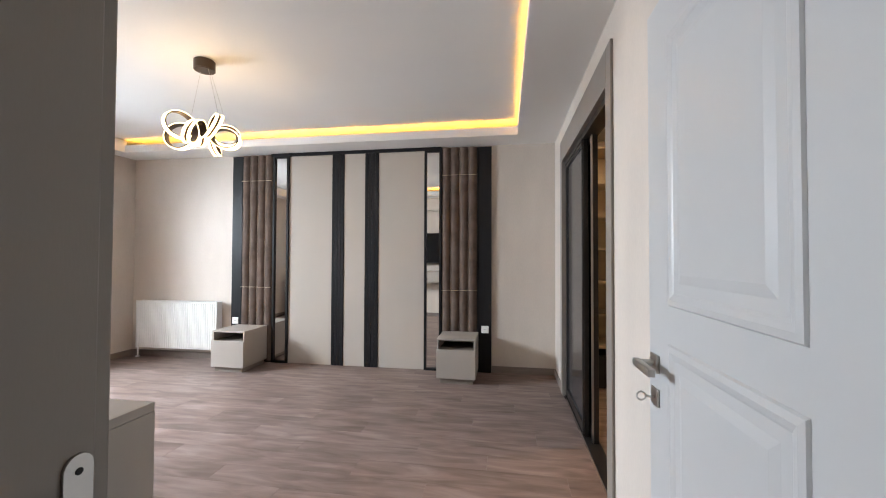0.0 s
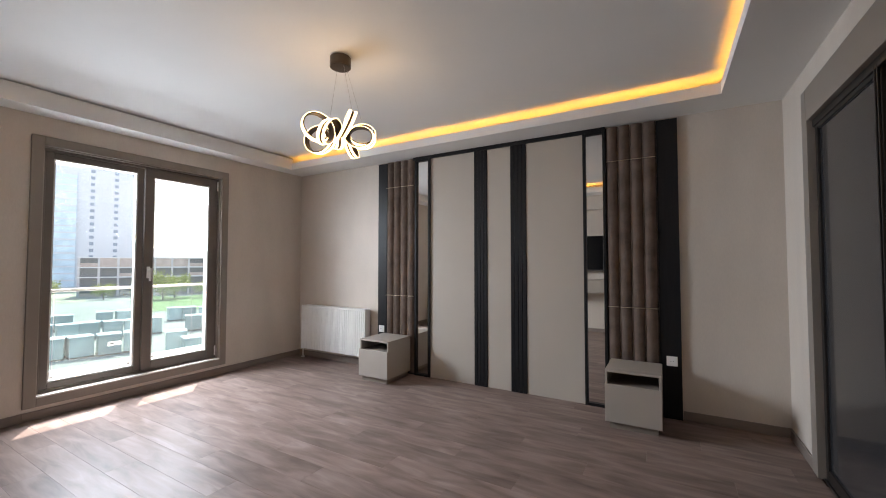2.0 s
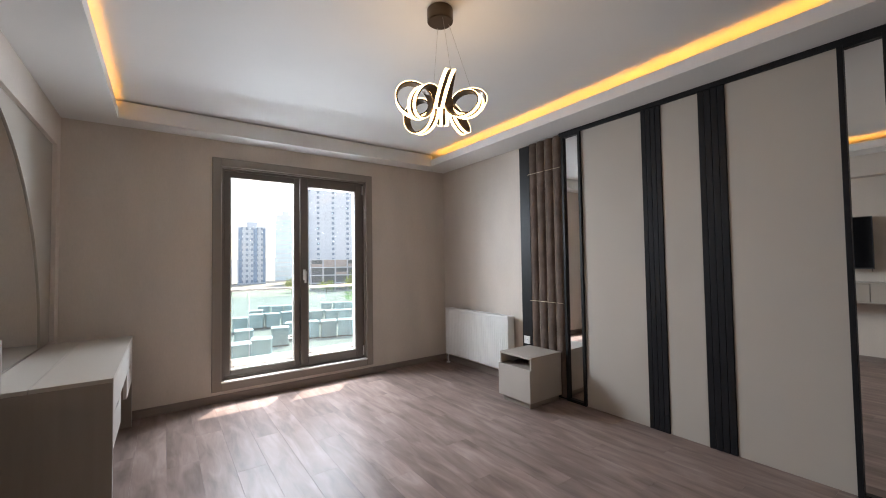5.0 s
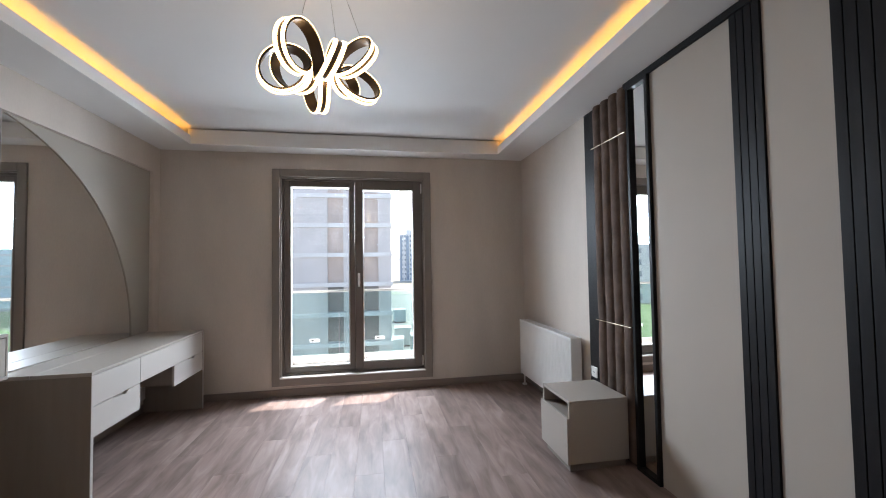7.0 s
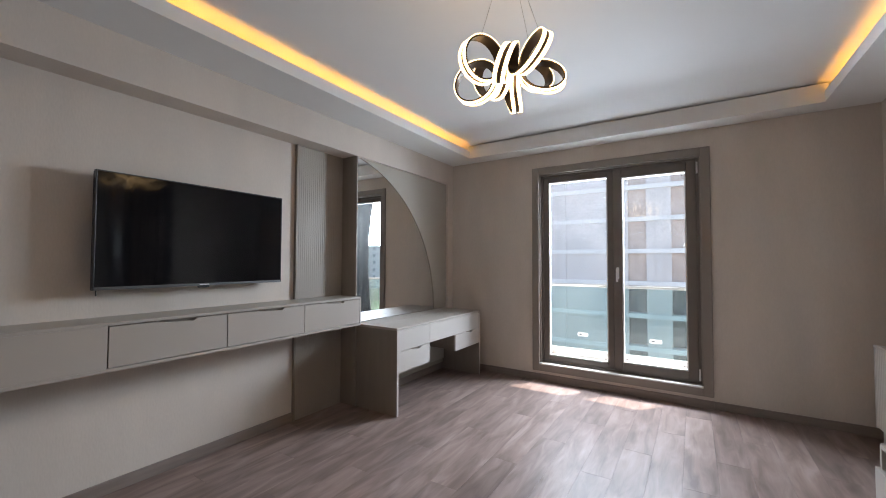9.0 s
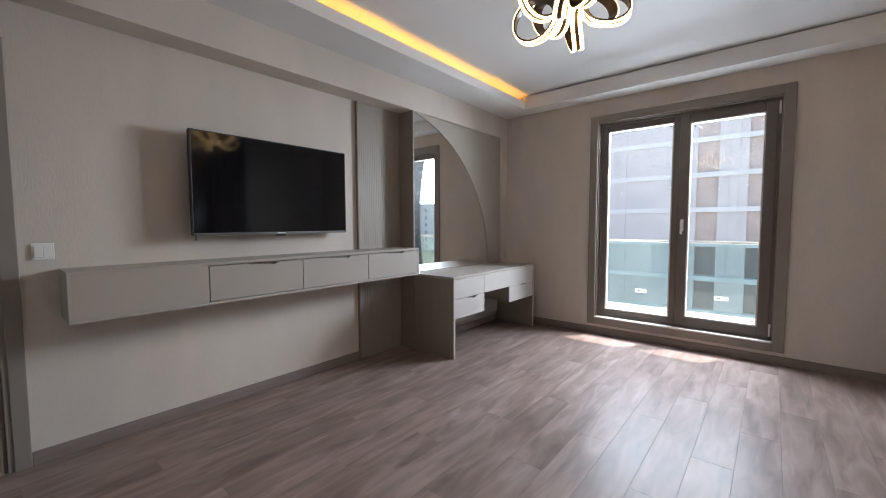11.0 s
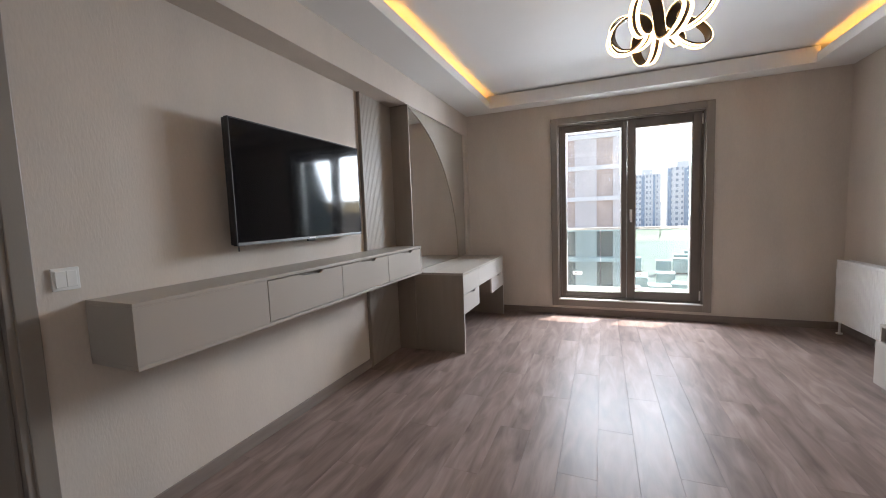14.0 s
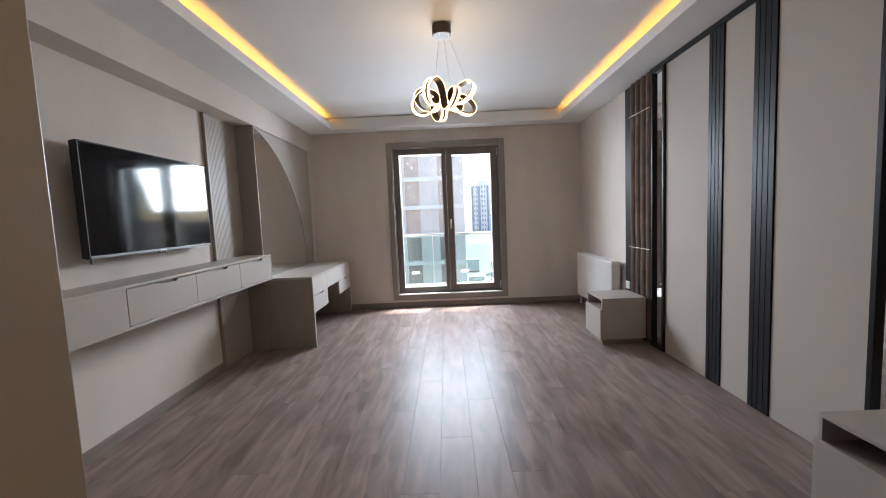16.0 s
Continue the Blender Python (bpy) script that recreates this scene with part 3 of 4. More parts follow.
def build_panelling():
    p = thing("wall_panelling", (-1.92, PY, 0), "floor-to-ceiling bed wall panelling in beige, black and brown suede", "wall panel")
    ZT = 2.588
    f = 5.235
    for x0, x1 in ((-3.57, -3.432), (-0.443, -0.282)):
        part("black_panel", boxes((x0, x1, f, PY, 0.0, ZT), bevel=0.002), M_BLACK, p, "black wood grain panel")
    part("top_trim", boxes((-3.03, -0.86, f - 0.016, PY, ZT - 0.022, Z_BAND - 0.001), bevel=0.002), M_BLACK, p, "thin black top trim")
    for x0, x1 in ((-2.787, -2.219), (-2.063, -1.798), (-1.627, -1.065)):
        part("beige_panel", boxes((x0, x1, f + 0.002, PY, 0.0, ZT - 0.023), bevel=0.002), M_BEIGE, p, "plain beige panel")
    for x0, x1 in ((-2.218, -2.064), (-1.797, -1.628)):
        s = part("fluted_strip", boxes((x0, x1, f + 0.004, PY, 0.0, ZT - 0.023)), M_BLACK, p, "black fluted vertical strip")
        n = 4
        for k in range(n):
            a = x0 + (x1 - x0) * k / n
            b = x0 + (x1 - x0) * (k + 1) / n
            part("rib", boxes((a + 0.0018, b - 0.0018, f - 0.007, f + 0.0035, 0.0, ZT - 0.023), bevel=0.0015), M_BLACK, s)
    for x0, x1 in ((-3.0, -2.788), (-1.064, -0.860)):
        w = 0.026
        m = part("mirror_frame", boxes((x0, x0 + w, f - 0.02, PY, 0, ZT - 0.023), (x1 - w, x1, f - 0.02, PY, 0, ZT - 0.023), (x0 + w, x1 - w, f - 0.02, PY, ZT - 0.043, ZT - 0.023),
                                       (x0 + w, x1 - w, f - 0.02, PY, 0, w), bevel=0.002), M_BLACK, p, "slim black mirror frame")
        part("mirror", boxes((x0 + w, x1 - w, f + 0.004, PY - 0.002, w, ZT - 0.043)), M_MIRROR, m, "narrow tall mirror")
    for x0, x1 in ((-3.430, -3.002), (-0.858, -0.445)):
        u = part("upholstered_column", boxes((x0, x1, f + 0.004, PY, 0.0, ZT)), M_BLACK, p)
        e = 0.005
        for z0, z1 in ((0.02, 0.928), (0.934, 2.262), (2.268, ZT)):
            n = 4
            w = (x1 - x0 - 2 * e) / n
            for k in range(n):
                bm = bmesh.new()
                a = x0 + e + k * w
                rows = []
                seg, nz = 10, 14
                for j in range(nz + 1):
                    tz = j / nz
                    z = z0 + (z1 - z0) * tz
                    puff = 0.8 + 0.2 * min(1.0, 8 * tz, 8 * (1 - tz))
                    line = []
                    for i in range(seg + 1):
                        s = i / seg
                        bulge = math.sin(math.pi * s) ** 0.6
                        wob = 0.0018 * noise.noise(Vector((a * 9 + s, z * 9, 3.1)))
                        line.append(bm.verts.new((a + w * s, f + 0.003 - (0.034 * bulge + wob) * puff, z)))
                    rows.append(line)
                for j in range(nz):
                    for i in range(seg):
                        bm.faces.new((rows[j][i], rows[j][i + 1], rows[j + 1][i + 1], rows[j + 1][i]))
                part("suede_channel", bm, M_SUEDE, u, "brown suede padded channel", 60)
        for k in range(1, n):
            xx = x0 + e + k * w
            part("stitching", rod(bmesh.new(), (xx, f - 0.003, 0.02), (xx, f - 0.003, ZT - 0.002), 0.0016, 6), M_THREAD, u, "pale vertical stitching")
        for z in (0.931, 2.265):
            bm = bmesh.new()
            rod(bm, (x0 + e, f - 0.028, z), (x1 - e, f - 0.028, z), 0.0022, 8)
            part("seam_trim", bm, M_GOLD, u, "thin pale gold seam")


build_panelling()


def build_nightstand():
    x0, x1, y0, y1, h = -3.44, -3.035, 4.742, 5.185, 0.464
    n = thing("nightstand", ((x0 + x1) / 2, y1, 0), "taupe lacquered nightstand with an open slot over one drawer", "nightstand", "nightstands beside the bed wall")
    part("plinth", boxes((x0 + 0.03, x1 - 0.03, y0 + 0.03, y1 - 0.01, 0, 0.055)), M_TAUPE_DARK, n)
    t = 0.018
    part("side", boxes((x0, x0 + t, y0 + 0.019, y1, 0.056, h - t), bevel=0.0015), M_TAUPE, n)
    part("side", boxes((x1 - t, x1, y0 + 0.019, y1, 0.056, h - t), bevel=0.0015), M_TAUPE, n)
    part("top", boxes((x0, x1, y0 + 0.019, y1, h - t + 0.0005, h), bevel=0.0015), M_TAUPE, n)
    part("bottom", boxes((x0 + t, x1 - t, y0 + 0.02, y1, 0.056, 0.056 + t)), M_TAUPE, n)
    part("slot_shelf", boxes((x0 + t, x1 - t, y0 + 0.02, y1 - 0.012, 0.335, 0.348)), M_TAUPE_DARK, n)
    part("back", boxes((x0 + t, x1 - t, y1 - 0.01, y1, 0.075, h - t)), M_TAUPE_DARK, n)
    part("drawer_front", boxes((x0, x1, y0, y0 + 0.018, 0.056, 0.354), bevel=0.002), M_TAUPE, n, "plain taupe drawer front")
    n["label"] = "taupe nightstand with an open slot, beside the radiator"
    o = copy_thing(n, pose(-0.63, y1 + 0.02, 0))
    o["label"] = "taupe nightstand with an open slot, near the wardrobe"


build_nightstand()


def build_socket(x, z):
    s = thing("wall_socket", (x, 5.2348, z - 0.041), "white plastic wall socket on the black panel", "socket", "sockets by the bed wall")
    part("plate", boxes((x - 0.041, x + 0.041, 5.225, 5.2345, z - 0.041, z + 0.041), bevel=0.003), M_PLASTIC, s)
    bm = bmesh.new()
    rod(bm, (x, 5.2235, z), (x, 5.2248, z), 0.021, 24)
    part("well", bm, M_RAD, s, "", 40)
    bm = bmesh.new()
    for d in (-0.0095, 0.0095):
        rod(bm, (x + d, 5.2225, z), (x + d, 5.2233, z), 0.0035, 10)
    part("pin_hole", bm, M_GAP, s)


build_socket(-0.354, 0.490)
build_socket(-3.505, 0.503)


def build_radiator():
    x0, x1, y0, y1, z0, z1 = -4.855, -3.69, 5.13, 5.225, 0.13, 0.735
    r = thing("radiator", ((x0 + x1) / 2, YN, z0), "white ribbed panel radiator mounted low on the wall", "radiator")
    bm = bmesh.new()
    n = 36
    for yy, sgn in ((y0, 1), (y1 - 0.012, 1)):
        pts = []
        for i in range(n * 4 + 1):
            s = i / (n * 4)
            ph = (i % 4)
            d = 0.0 if ph in (0, 1) else 0.007
            pts.append((x0 + 0.012 + (x1 - x0 - 0.024) * s, yy + d))
        for (xa, ya), (xb, yb) in zip(pts, pts[1:]):
            vs = [bm.verts.new(v) for v in ((xa, ya, z0 + 0.012), (xb, yb, z0 + 0.012), (xb, yb, z1 - 0.02), (xa, ya, z1 - 0.02))]
            bm.faces.new(vs)
        box(bm, x0 + 0.008, x1 - 0.008, yy + 0.008, yy + 0.012, z0 + 0.006, z1 - 0.01)
    part("panel", bm, M_RAD, r, "white panel with vertical ribs")
    part("side_cover", boxes((x0 - 0.002, x0 + 0.006, y0 - 0.003, y1, z0, z1), bevel=0.002), M_RAD, r)
    part("side_cover", boxes((x1 - 0.006, x1 + 0.002, y0 - 0.003, y1, z0, z1), bevel=0.002), M_RAD, r)
    bm = boxes((x0, x1, y0 - 0.003, y0 + 0.01, z1 - 0.012, z1 + 0.004), (x0, x1, y1 - 0.01, y1 + 0.001, z1 - 0.012, z1 + 0.004))
    for k in range(40):
        xx = x0 + 0.02 + (x1 - x0 - 0.05) * k / 39
        box(bm, xx, xx + 0.012, y0 + 0.01, y1 - 0.01, z1 - 0.004, z1 + 0.002)
    part("top_grille", bm, M_RAD, r)
    for xx in (x0 + 0.15, x1 - 0.15):
        part("bracket", boxes((xx - 0.015, xx + 0.015, y1, YN - 0.0005, z0 + 0.1, z1 - 0.1)), M_RAD, r)
    bm = bmesh.new()
    rod(bm, (x0 - 0.02, y0 + 0.05, 0.0), (x0 - 0.02, y0 + 0.05, 0.16), 0.009)
    rod(bm, (x0 - 0.025, y0 + 0.05, 0.155), (x0 + 0.01, y0 + 0.05, 0.155), 0.012)
    rod(bm, (x0 - 0.02, y0 + 0.05, 0.0), (x0 - 0.02, y0 + 0.05, 0.012), 0.026, 16)
    rod(bm, (x0 - 0.02, y0 + 0.05, 0.165), (x0 - 0.02, y0 + 0.05, 0.215), 0.018, 16, 0.014)
    part("valve_pipe", bm, M_RAD, r, "", 40)


build_radiator()

# ---- television wall ----
def pull_front(x0, x1, z0, z1, y, th=0.018, cut=0.2, depth=0.016):
    """A drawer front with the slanted finger cut-out in its top edge."""
    bm = bmesh.new()
    c1 = x0 + (x1 - x0) * 0.30
    c0 = c1 + cut
    pts = [(x0, z0), (x1, z0), (x1, z1), (c0, z1), (c0 - 0.03, z1 - depth * 0.6), (c1 + 0.018, z1 - depth), (c1, z1), (x0, z1)]
    f, b = [bm.verts.new((x, y, z)) for x, z in pts], [bm.verts.new((x, y - th, z)) for x, z in pts]
    bm.faces.new(f), bm.faces.new(b[::-1])
    for k in range(len(pts)):
        j = (k + 1) % len(pts)
        bm.faces.new((f[k], b[k], b[j], f[j]))
    bmesh.ops.recalc_face_normals(bm, faces=bm.faces)
    return bm


def build_console():
    x0, x1, y0, y1, z0, z1 = -3.276, -0.818, YS + 0.0005, 1.441, 0.762, 1.02
    c = thing("wall_console", ((x0 + x1) / 2, y0, z0), "long taupe floating wall console with three drawers under the television", "console")
    part("top", boxes((x0, x1, y0, y1, z1 - 0.018, z1), bevel=0.0015), M_TAUPE, c)
    part("bottom", boxes((x0, x1, y0, y1, z0, z0 + 0.018), bevel=0.0015), M_TAUPE, c)
    part("end_panel", boxes((x1 - 0.018, x1, y0, y1, z0 + 0.0185, z1 - 0.0185)), M_TAUPE, c)
    part("end_panel", boxes((x0, x0 + 0.012, y0, y1, z0 + 0.0185, z1 - 0.0185)), M_TAUPE, c)
    part("closed_front", boxes((-1.440, x1 - 0.0185, y1 - 0.02, y1 - 0.001, z0 + 0.0185, z1 - 0.0185)), M_TAUPE, c, "plain taupe front")
    part("carcass", boxes((x0 + 0.0125, -1.4405, y0, y1 - 0.026, z0 + 0.0185, z1 - 0.0185)), M_TAUPE_DARK, c, "dark inside of the drawers")
    e = [-1.4435, -2.062, -2.663, -3.262]
    for a, b in zip(e, e[1:]):
        part("drawer", pull_front(b + 0.003, a - 0.003, z0 + 0.022, z1 - 0.024, y1 - 0.001), M_TAUPE, c, "taupe drawer front with a slanted finger pull")


build_console()


def build_slat_panel():
    x0, x1 = -3.298, -2.783
    s = thing("slatted_panel", ((x0 + x1) / 2, YS, 0), "taupe slatted wall panel with a deep side board", "slatted panel")
    part("backing", boxes((x0, x1, YS + 0.0005, YS + 0.012, 0, 0.76), (x0, -3.277, YS + 0.0005, YS + 0.012, 0.76, 1.021), (x0, x1, YS + 0.0005, YS + 0.012, 1.021, BEAM_Z - 0.001)), M_SLAT, s)
    part("edge", boxes((x1, x1 + 0.012, YS + 0.0005, YS + 0.03, 0, 0.76), (x1, x1 + 0.012, YS + 0.0005, YS + 0.03, 1.021, BEAM_Z - 0.001)), M_TAUPE_DARK, s)
    part("side_board", boxes((-3.315, x0 - 0.0005, YS + 0.0005, BEAM_Y + 0.004, 0, BEAM_Z - 0.001), bevel=0.002), M_TAUPE_DARK, s, "deep taupe side board")
    n = 24
    w = (x1 - x0) / n
    meshes = {}
    for z0, z1 in ((0.0, 0.76), (1.021, BEAM_Z - 0.001)):
        for k in range(n):
            a = x0 + k * w
            if (z0, z1) not in meshes:
                ob = part("slat", boxes((a + 0.001, a + w - 0.001, YS + 0.0125, YS + 0.0157, z0, z1), bevel=0.0014), M_SLAT, s)
                meshes[(z0, z1)] = (ob, a)
            else:
                first, a0 = meshes[(z0, z1)]
                ob = new("slat", first.data)
                ob.parent = s
                ob.location = (a - a0, 0, 0)


build_slat_panel()


def build_niche():
    x0, x1, z0, z1 = -4.925, -3.316, 0.0, BEAM_Z
    n = thing("dressing_mirror", ((x0 + x1) / 2, YS, 0), "large mirror with a sweeping curved edge in a taupe niche panel", "mirror")
    part("backing", boxes((x0 + 0.001, x1 - 0.001, YS + 0.0005, 1.305, z0, z1 - 0.001)), M_NICHE, n)
    part("skirting", boxes((x0 + 0.001, x1 - 0.001, 1.3055, 1.3178, 0, BH), bevel=0.002), M_BASE, n, "brown laminate skirting")
    part("mirror", boxes((x0 + 0.003, x1 - 0.001, 1.3055, 1.310, 0.767, z1 - 0.003)), M_MIRROR, n, "curved dressing mirror")
    # facing panel that covers the mirror outside the circular sweep
    ccx, ccz, rad = -3.038, 0.764, 1.615
    bm = bmesh.new()
    th1 = math.asin((z1 - 0.004 - ccz) / rad)
    th0 = math.asin(max(-1.0, (0.767 - ccz) / rad))
    curve = []
    for k in range(49):
        th = th1 + (th0 - th1) * k / 48
        curve.append((ccx - rad * math.cos(th), ccz + rad * math.sin(th)))
    outer = [(x0 + 0.002, 0.767), (x0 + 0.002, z1 - 0.002)]
    pts = curve + outer + [(curve[0][0], z1 - 0.0005)]
    f = [bm.verts.new((x, 1.318, z)) for x, z in pts]
    g = [bm.verts.new((x, 1.3105, z)) for x, z in pts]
    bm.faces.new(f), bm.faces.new(g[::-1])
    for k in range(len(pts)):
        j = (k + 1) % len(pts)
        bm.faces.new((f[k], g[k], g[j], f[j]))
    bmesh.ops.recalc_face_normals(bm, faces=bm.faces)
    part("facing_panel", bm, M_NICHE, n, "taupe facing panel with a concave edge")


build_niche()


def build_desk():
    x0, x1, y0, y1, h = -4.875, -3.3165, YS + 0.21, 1.838, 0.762
    d = thing("dressing_table", ((x0 + x1) / 2, y0, 0), "taupe dressing table with pale drawers beneath the mirror", "dressing table")
    part("top", boxes((x0, x1, 1.52, y1, h - 0.022, h), bevel=0.002), M_TAUPE, d)
    part("rear_top", boxes((x0, x1, 1.319, 1.517, h - 0.022, h), bevel=0.002), M_TAUPE, d)
    t = 0.022
    part("side_panel", boxes((x1 - t, x1, 1.319, y1 - 0.003, 0, h - 0.0225), bevel=0.0015), M_TAUPE_DARK, d)
    part("side_panel", boxes((x0, x0 + t, 1.319, y1 - 0.003, 0, h - 0.0225), bevel=0.0015), M_TAUPE_DARK, d)
    part("front_edge", boxes((x1 - t, x1, y1 - 0.0028, y1, 0, h - 0.0225)), M_FRONT, d, "pale edge band")
    part("front_edge", boxes((x0, x0 + t, y1 - 0.0028, y1, 0, h - 0.0225)), M_FRONT, d, "pale edge band")
    part("back_panel", boxes((x0 + t, x1 - t, 1.319, 1.335, 0.13, h - 0.0225)), M_FRONT, d)
    zt = h - 0.026
    a, b, c, e = x1 - t - 0.003, -3.82, -4.305, x0 + t + 0.003
    for l0, l1, zb in ((b, a, 0.37), (c, b, 0.565), (e, c, 0.385)):
        part("drawer_box", boxes((l0 + 0.004, l1 - 0.004, 1.40, y1 - 0.024, zb + 0.006, zt - 0.004)), M_TAUPE_DARK, d)
    for l0, l1, q0, q1, plain in ((b + 0.002, a, 0.554, zt, 1), (b + 0.002, a, 0.37, 0.55, 0), (e, b - 0.002, 0.556, zt, 1), (e, c - 0.002, 0.38, 0.552, 0)):
        bm = boxes((l0, l1, y1 - 0.022, y1 - 0.003, q0, q1), bevel=0.0015) if plain else pull_front(l0, l1, q0, q1, y1 - 0.003, 0.019, 0.15, 0.02)
        part("drawer_front", bm, M_FRONT, d, "pale drawer front")


build_desk()


def build_tv():
    x0, x1, z0, z1, yf = -2.567, -1.413, 1.18, 1.843, 1.274
    t = thing("television", ((x0 + x1) / 2, YS, z0), "large black flat-screen television mounted on the wall, off", "television")
    part("housing", boxes((x0 + 0.003, x1 - 0.003, yf - 0.05, yf - 0.004, z0 + 0.004, z1 - 0.003), (x0 + 0.1, x1 - 0.1, yf - 0.075, yf - 0.05, z0 + 0.02, z0 + 0.4), bevel=0.004), M_TVBODY, t)
    bz = 0.007
    part("bezel", boxes((x0, x0 + bz, yf - 0.028, yf, z0, z1), (x1 - bz, x1, yf - 0.028, yf, z0, z1), (x0 + bz, x1 - bz, yf - 0.028, yf, z1 - bz, z1), bevel=0.0015), M_TVBODY, t)
    part("chin", boxes((x0 + bz, x1 - bz, yf - 0.028, yf + 0.001, z0, z0 + 0.017), bevel=0.0015), M_TVTRIM, t, "grey metal chin strip")
    part("screen", boxes((x0 + bz, x1 - bz, yf - 0.0035, yf - 0.002, z0 + 0.0175, z1 - bz)), M_SCREEN, t, "dark glossy screen")
    xm = (x0 + x1) / 2
    part("badge", boxes((xm - 0.03, xm + 0.03, yf + 0.0012, yf + 0.0022, z0 + 0.005, z0 + 0.012)), M_PLASTIC, t, "small pale maker's badge")
    part("sensor", boxes((xm - 0.035, xm + 0.035, yf - 0.02, yf - 0.004, z0 - 0.012, z0 - 0.0005), bevel=0.003), M_TVBODY, t)
    part("wall_mount", boxes((xm - 0.2, xm + 0.2, YS + 0.0005, YS + 0.02, z0 + 0.15, z0 + 0.45), (xm - 0.03, xm + 0.03, YS + 0.02, yf - 0.0755, z0 + 0.2, z0 + 0.38)), M_TVBODY, t)
    part("cable", rod(bmesh.new(), (x1 - 0.02, yf - 0.014, z0 - 0.03), (x1 - 0.02, yf - 0.014, z0 + 0.004), 0.004, 8), M_TVBODY, t)
    t.rotation_euler = (0, 0, radians(0.8))


build_tv()

sw = thing("light_switch", (-0.765, YS, 1.07), "white double rocker light switch on the wall", "switch")
part("plate", boxes((-0.808, -0.722, YS + 0.0005, YS + 0.009, 1.07, 1.156), bevel=0.003), M_PLASTIC, sw)
for k in range(2):
    a = -0.798 + k * 0.034
    part("rocker", boxes((a, a + 0.0325, YS + 0.0092, YS + 0.0135, 1.082, 1.144), bevel=0.002), M_PLASTIC, sw)

# ---- chandelier ----
def build_chandelier():
    x, y = -2.330, 3.300
    c = thing("chandelier", (x, y, Z_CEIL), "bronze looped-ribbon pendant chandelier with glowing edges, lit", "chandelier")
    bm = bmesh.new()
    rod(bm, (x, y, Z_CEIL - 0.075), (x, y, Z_CEIL - 0.0005), 0.072, 40)
    bmesh.ops.bevel(bm, geom=[e for e in bm.edges if abs(e.verts[0].co.z - e.verts[1].co.z) < 1e-4], offset=0.005, segments=2, affect="EDGES")
    part("canopy", bm, M_BRONZE, c, "round bronze ceiling canopy", 40)
    zc = 2.217
    R, r, rz, n, tilt, turn = 0.160, 0.092, 0.074, 8, 0.24, -0.48
    steps = 640
    path, outw, side = [], [], []
    for i in range(steps):
        th = math.tau * i / steps
        ph, up = n * th, tilt * math.cos(n / 2 * th)
        az = th + turn
        u = Vector((math.cos(az) * math.cos(up), math.sin(az) * math.cos(up), math.sin(up)))
        w = Vector((-math.cos(az) * math.sin(up), -math.sin(az) * math.sin(up), math.cos(up)))
        path.append(Vector((x, y, zc)) + u * (R + r * math.cos(ph)) + w * rz * math.sin(ph))
        outw.append((u * math.cos(ph) * rz + w * math.sin(ph) * r).normalized())
    for i in range(steps):
        tan = (path[(i + 1) % steps] - path[i - 1]).normalized()
        s = tan.cross(outw[i]).normalized()
        side.append(s)
        outw[i] = s.cross(tan).normalized()

    def sweep(u0, u1, h0, h1):
        """A closed ribbon between widths u0..u1 and heights h0..h1 about the path."""
        bm = bmesh.new()
        loops = []
        for p, o, s in zip(path, outw, side):
            loops.append([bm.verts.new(p + s * u + o * h) for u, h in ((u0, h0), (u1, h0), (u1, h1), (u0, h1))])
        for a, b in zip(loops, loops[1:] + loops[:1]):
            for k in range(4):
                bm.faces.new((a[k], a[(k + 1) % 4], b[(k + 1) % 4], b[k]))
        bmesh.ops.recalc_face_normals(bm, faces=bm.faces)
        return bm
    part("ribbon", sweep(-0.025, 0.025, -0.004, 0.004), M_BRONZE, c, "looped bronze ribbon", 50)
    part("light_edge", sweep(-0.026, -0.009, 0.0042, 0.008), M_LED_W, c, "glowing warm white light edge", 50)
    part("light_edge", sweep(0.009, 0.026, 0.0042, 0.008), M_LED_W, c, "glowing warm white light edge", 50)
    tops = sorted(range(steps), key=lambda i: -path[i].z)
    picked = []
    for i in tops:
        if all(min((i - j) % steps, (j - i) % steps) > 150 for j in picked):
            picked.append(i)
        if len(picked) == 3:
            break
    for k, i in enumerate(picked):
        a = math.atan2(path[i].y - y, path[i].x - x)
        part("wire", rod(bmesh.new(), path[i] + Vector((0, 0, 0.008)), (x + 0.05 * math.cos(a), y + 0.05 * math.sin(a), Z_CEIL - 0.074), 0.0011, 6), M_NICKEL, c, "thin steel wire")


build_chandelier()

# ---- balcony ----
BX = XW - 0.25
shell("balcony_floor", boxes((BX - 1.25, BX, -1.5, 7.5, -0.22, -0.01)), M_TILE, "pale tiled balcony floor", "floor")
shell("balcony_ceiling", boxes((BX - 1.25, BX, -1.5, 7.5, 2.75, 2.95)), M_WHITE, "underside of the balcony above", "ceiling")
rl = thing("balcony_railing", (BX - 1.2, 3.0, -0.01), "tinted glass balcony balustrade with a slim metal handrail", "railing")
RX = BX - 1.18
bm = bmesh.new()
box(bm, RX - 0.02, RX + 0.02, -1.5, 7.5, 0.99, 1.025, 0.006)
part("handrail", bm, M_NICKEL, rl, "slim grey handrail")
part("shoe", boxes((RX - 0.03, RX + 0.03, -1.5, 7.5, -0.01, 0.10), bevel=0.004), M_CONC, rl)
for k in range(6):
    a = -1.5 + 1.5 * k
    g = part("glass_panel", boxes((RX - 0.005, RX + 0.005, a + 0.006, a + 1.494, 0.1005, 0.99)), M_RAILGLASS, rl, "pale turquoise glass panel")
    g.visible_shadow = False

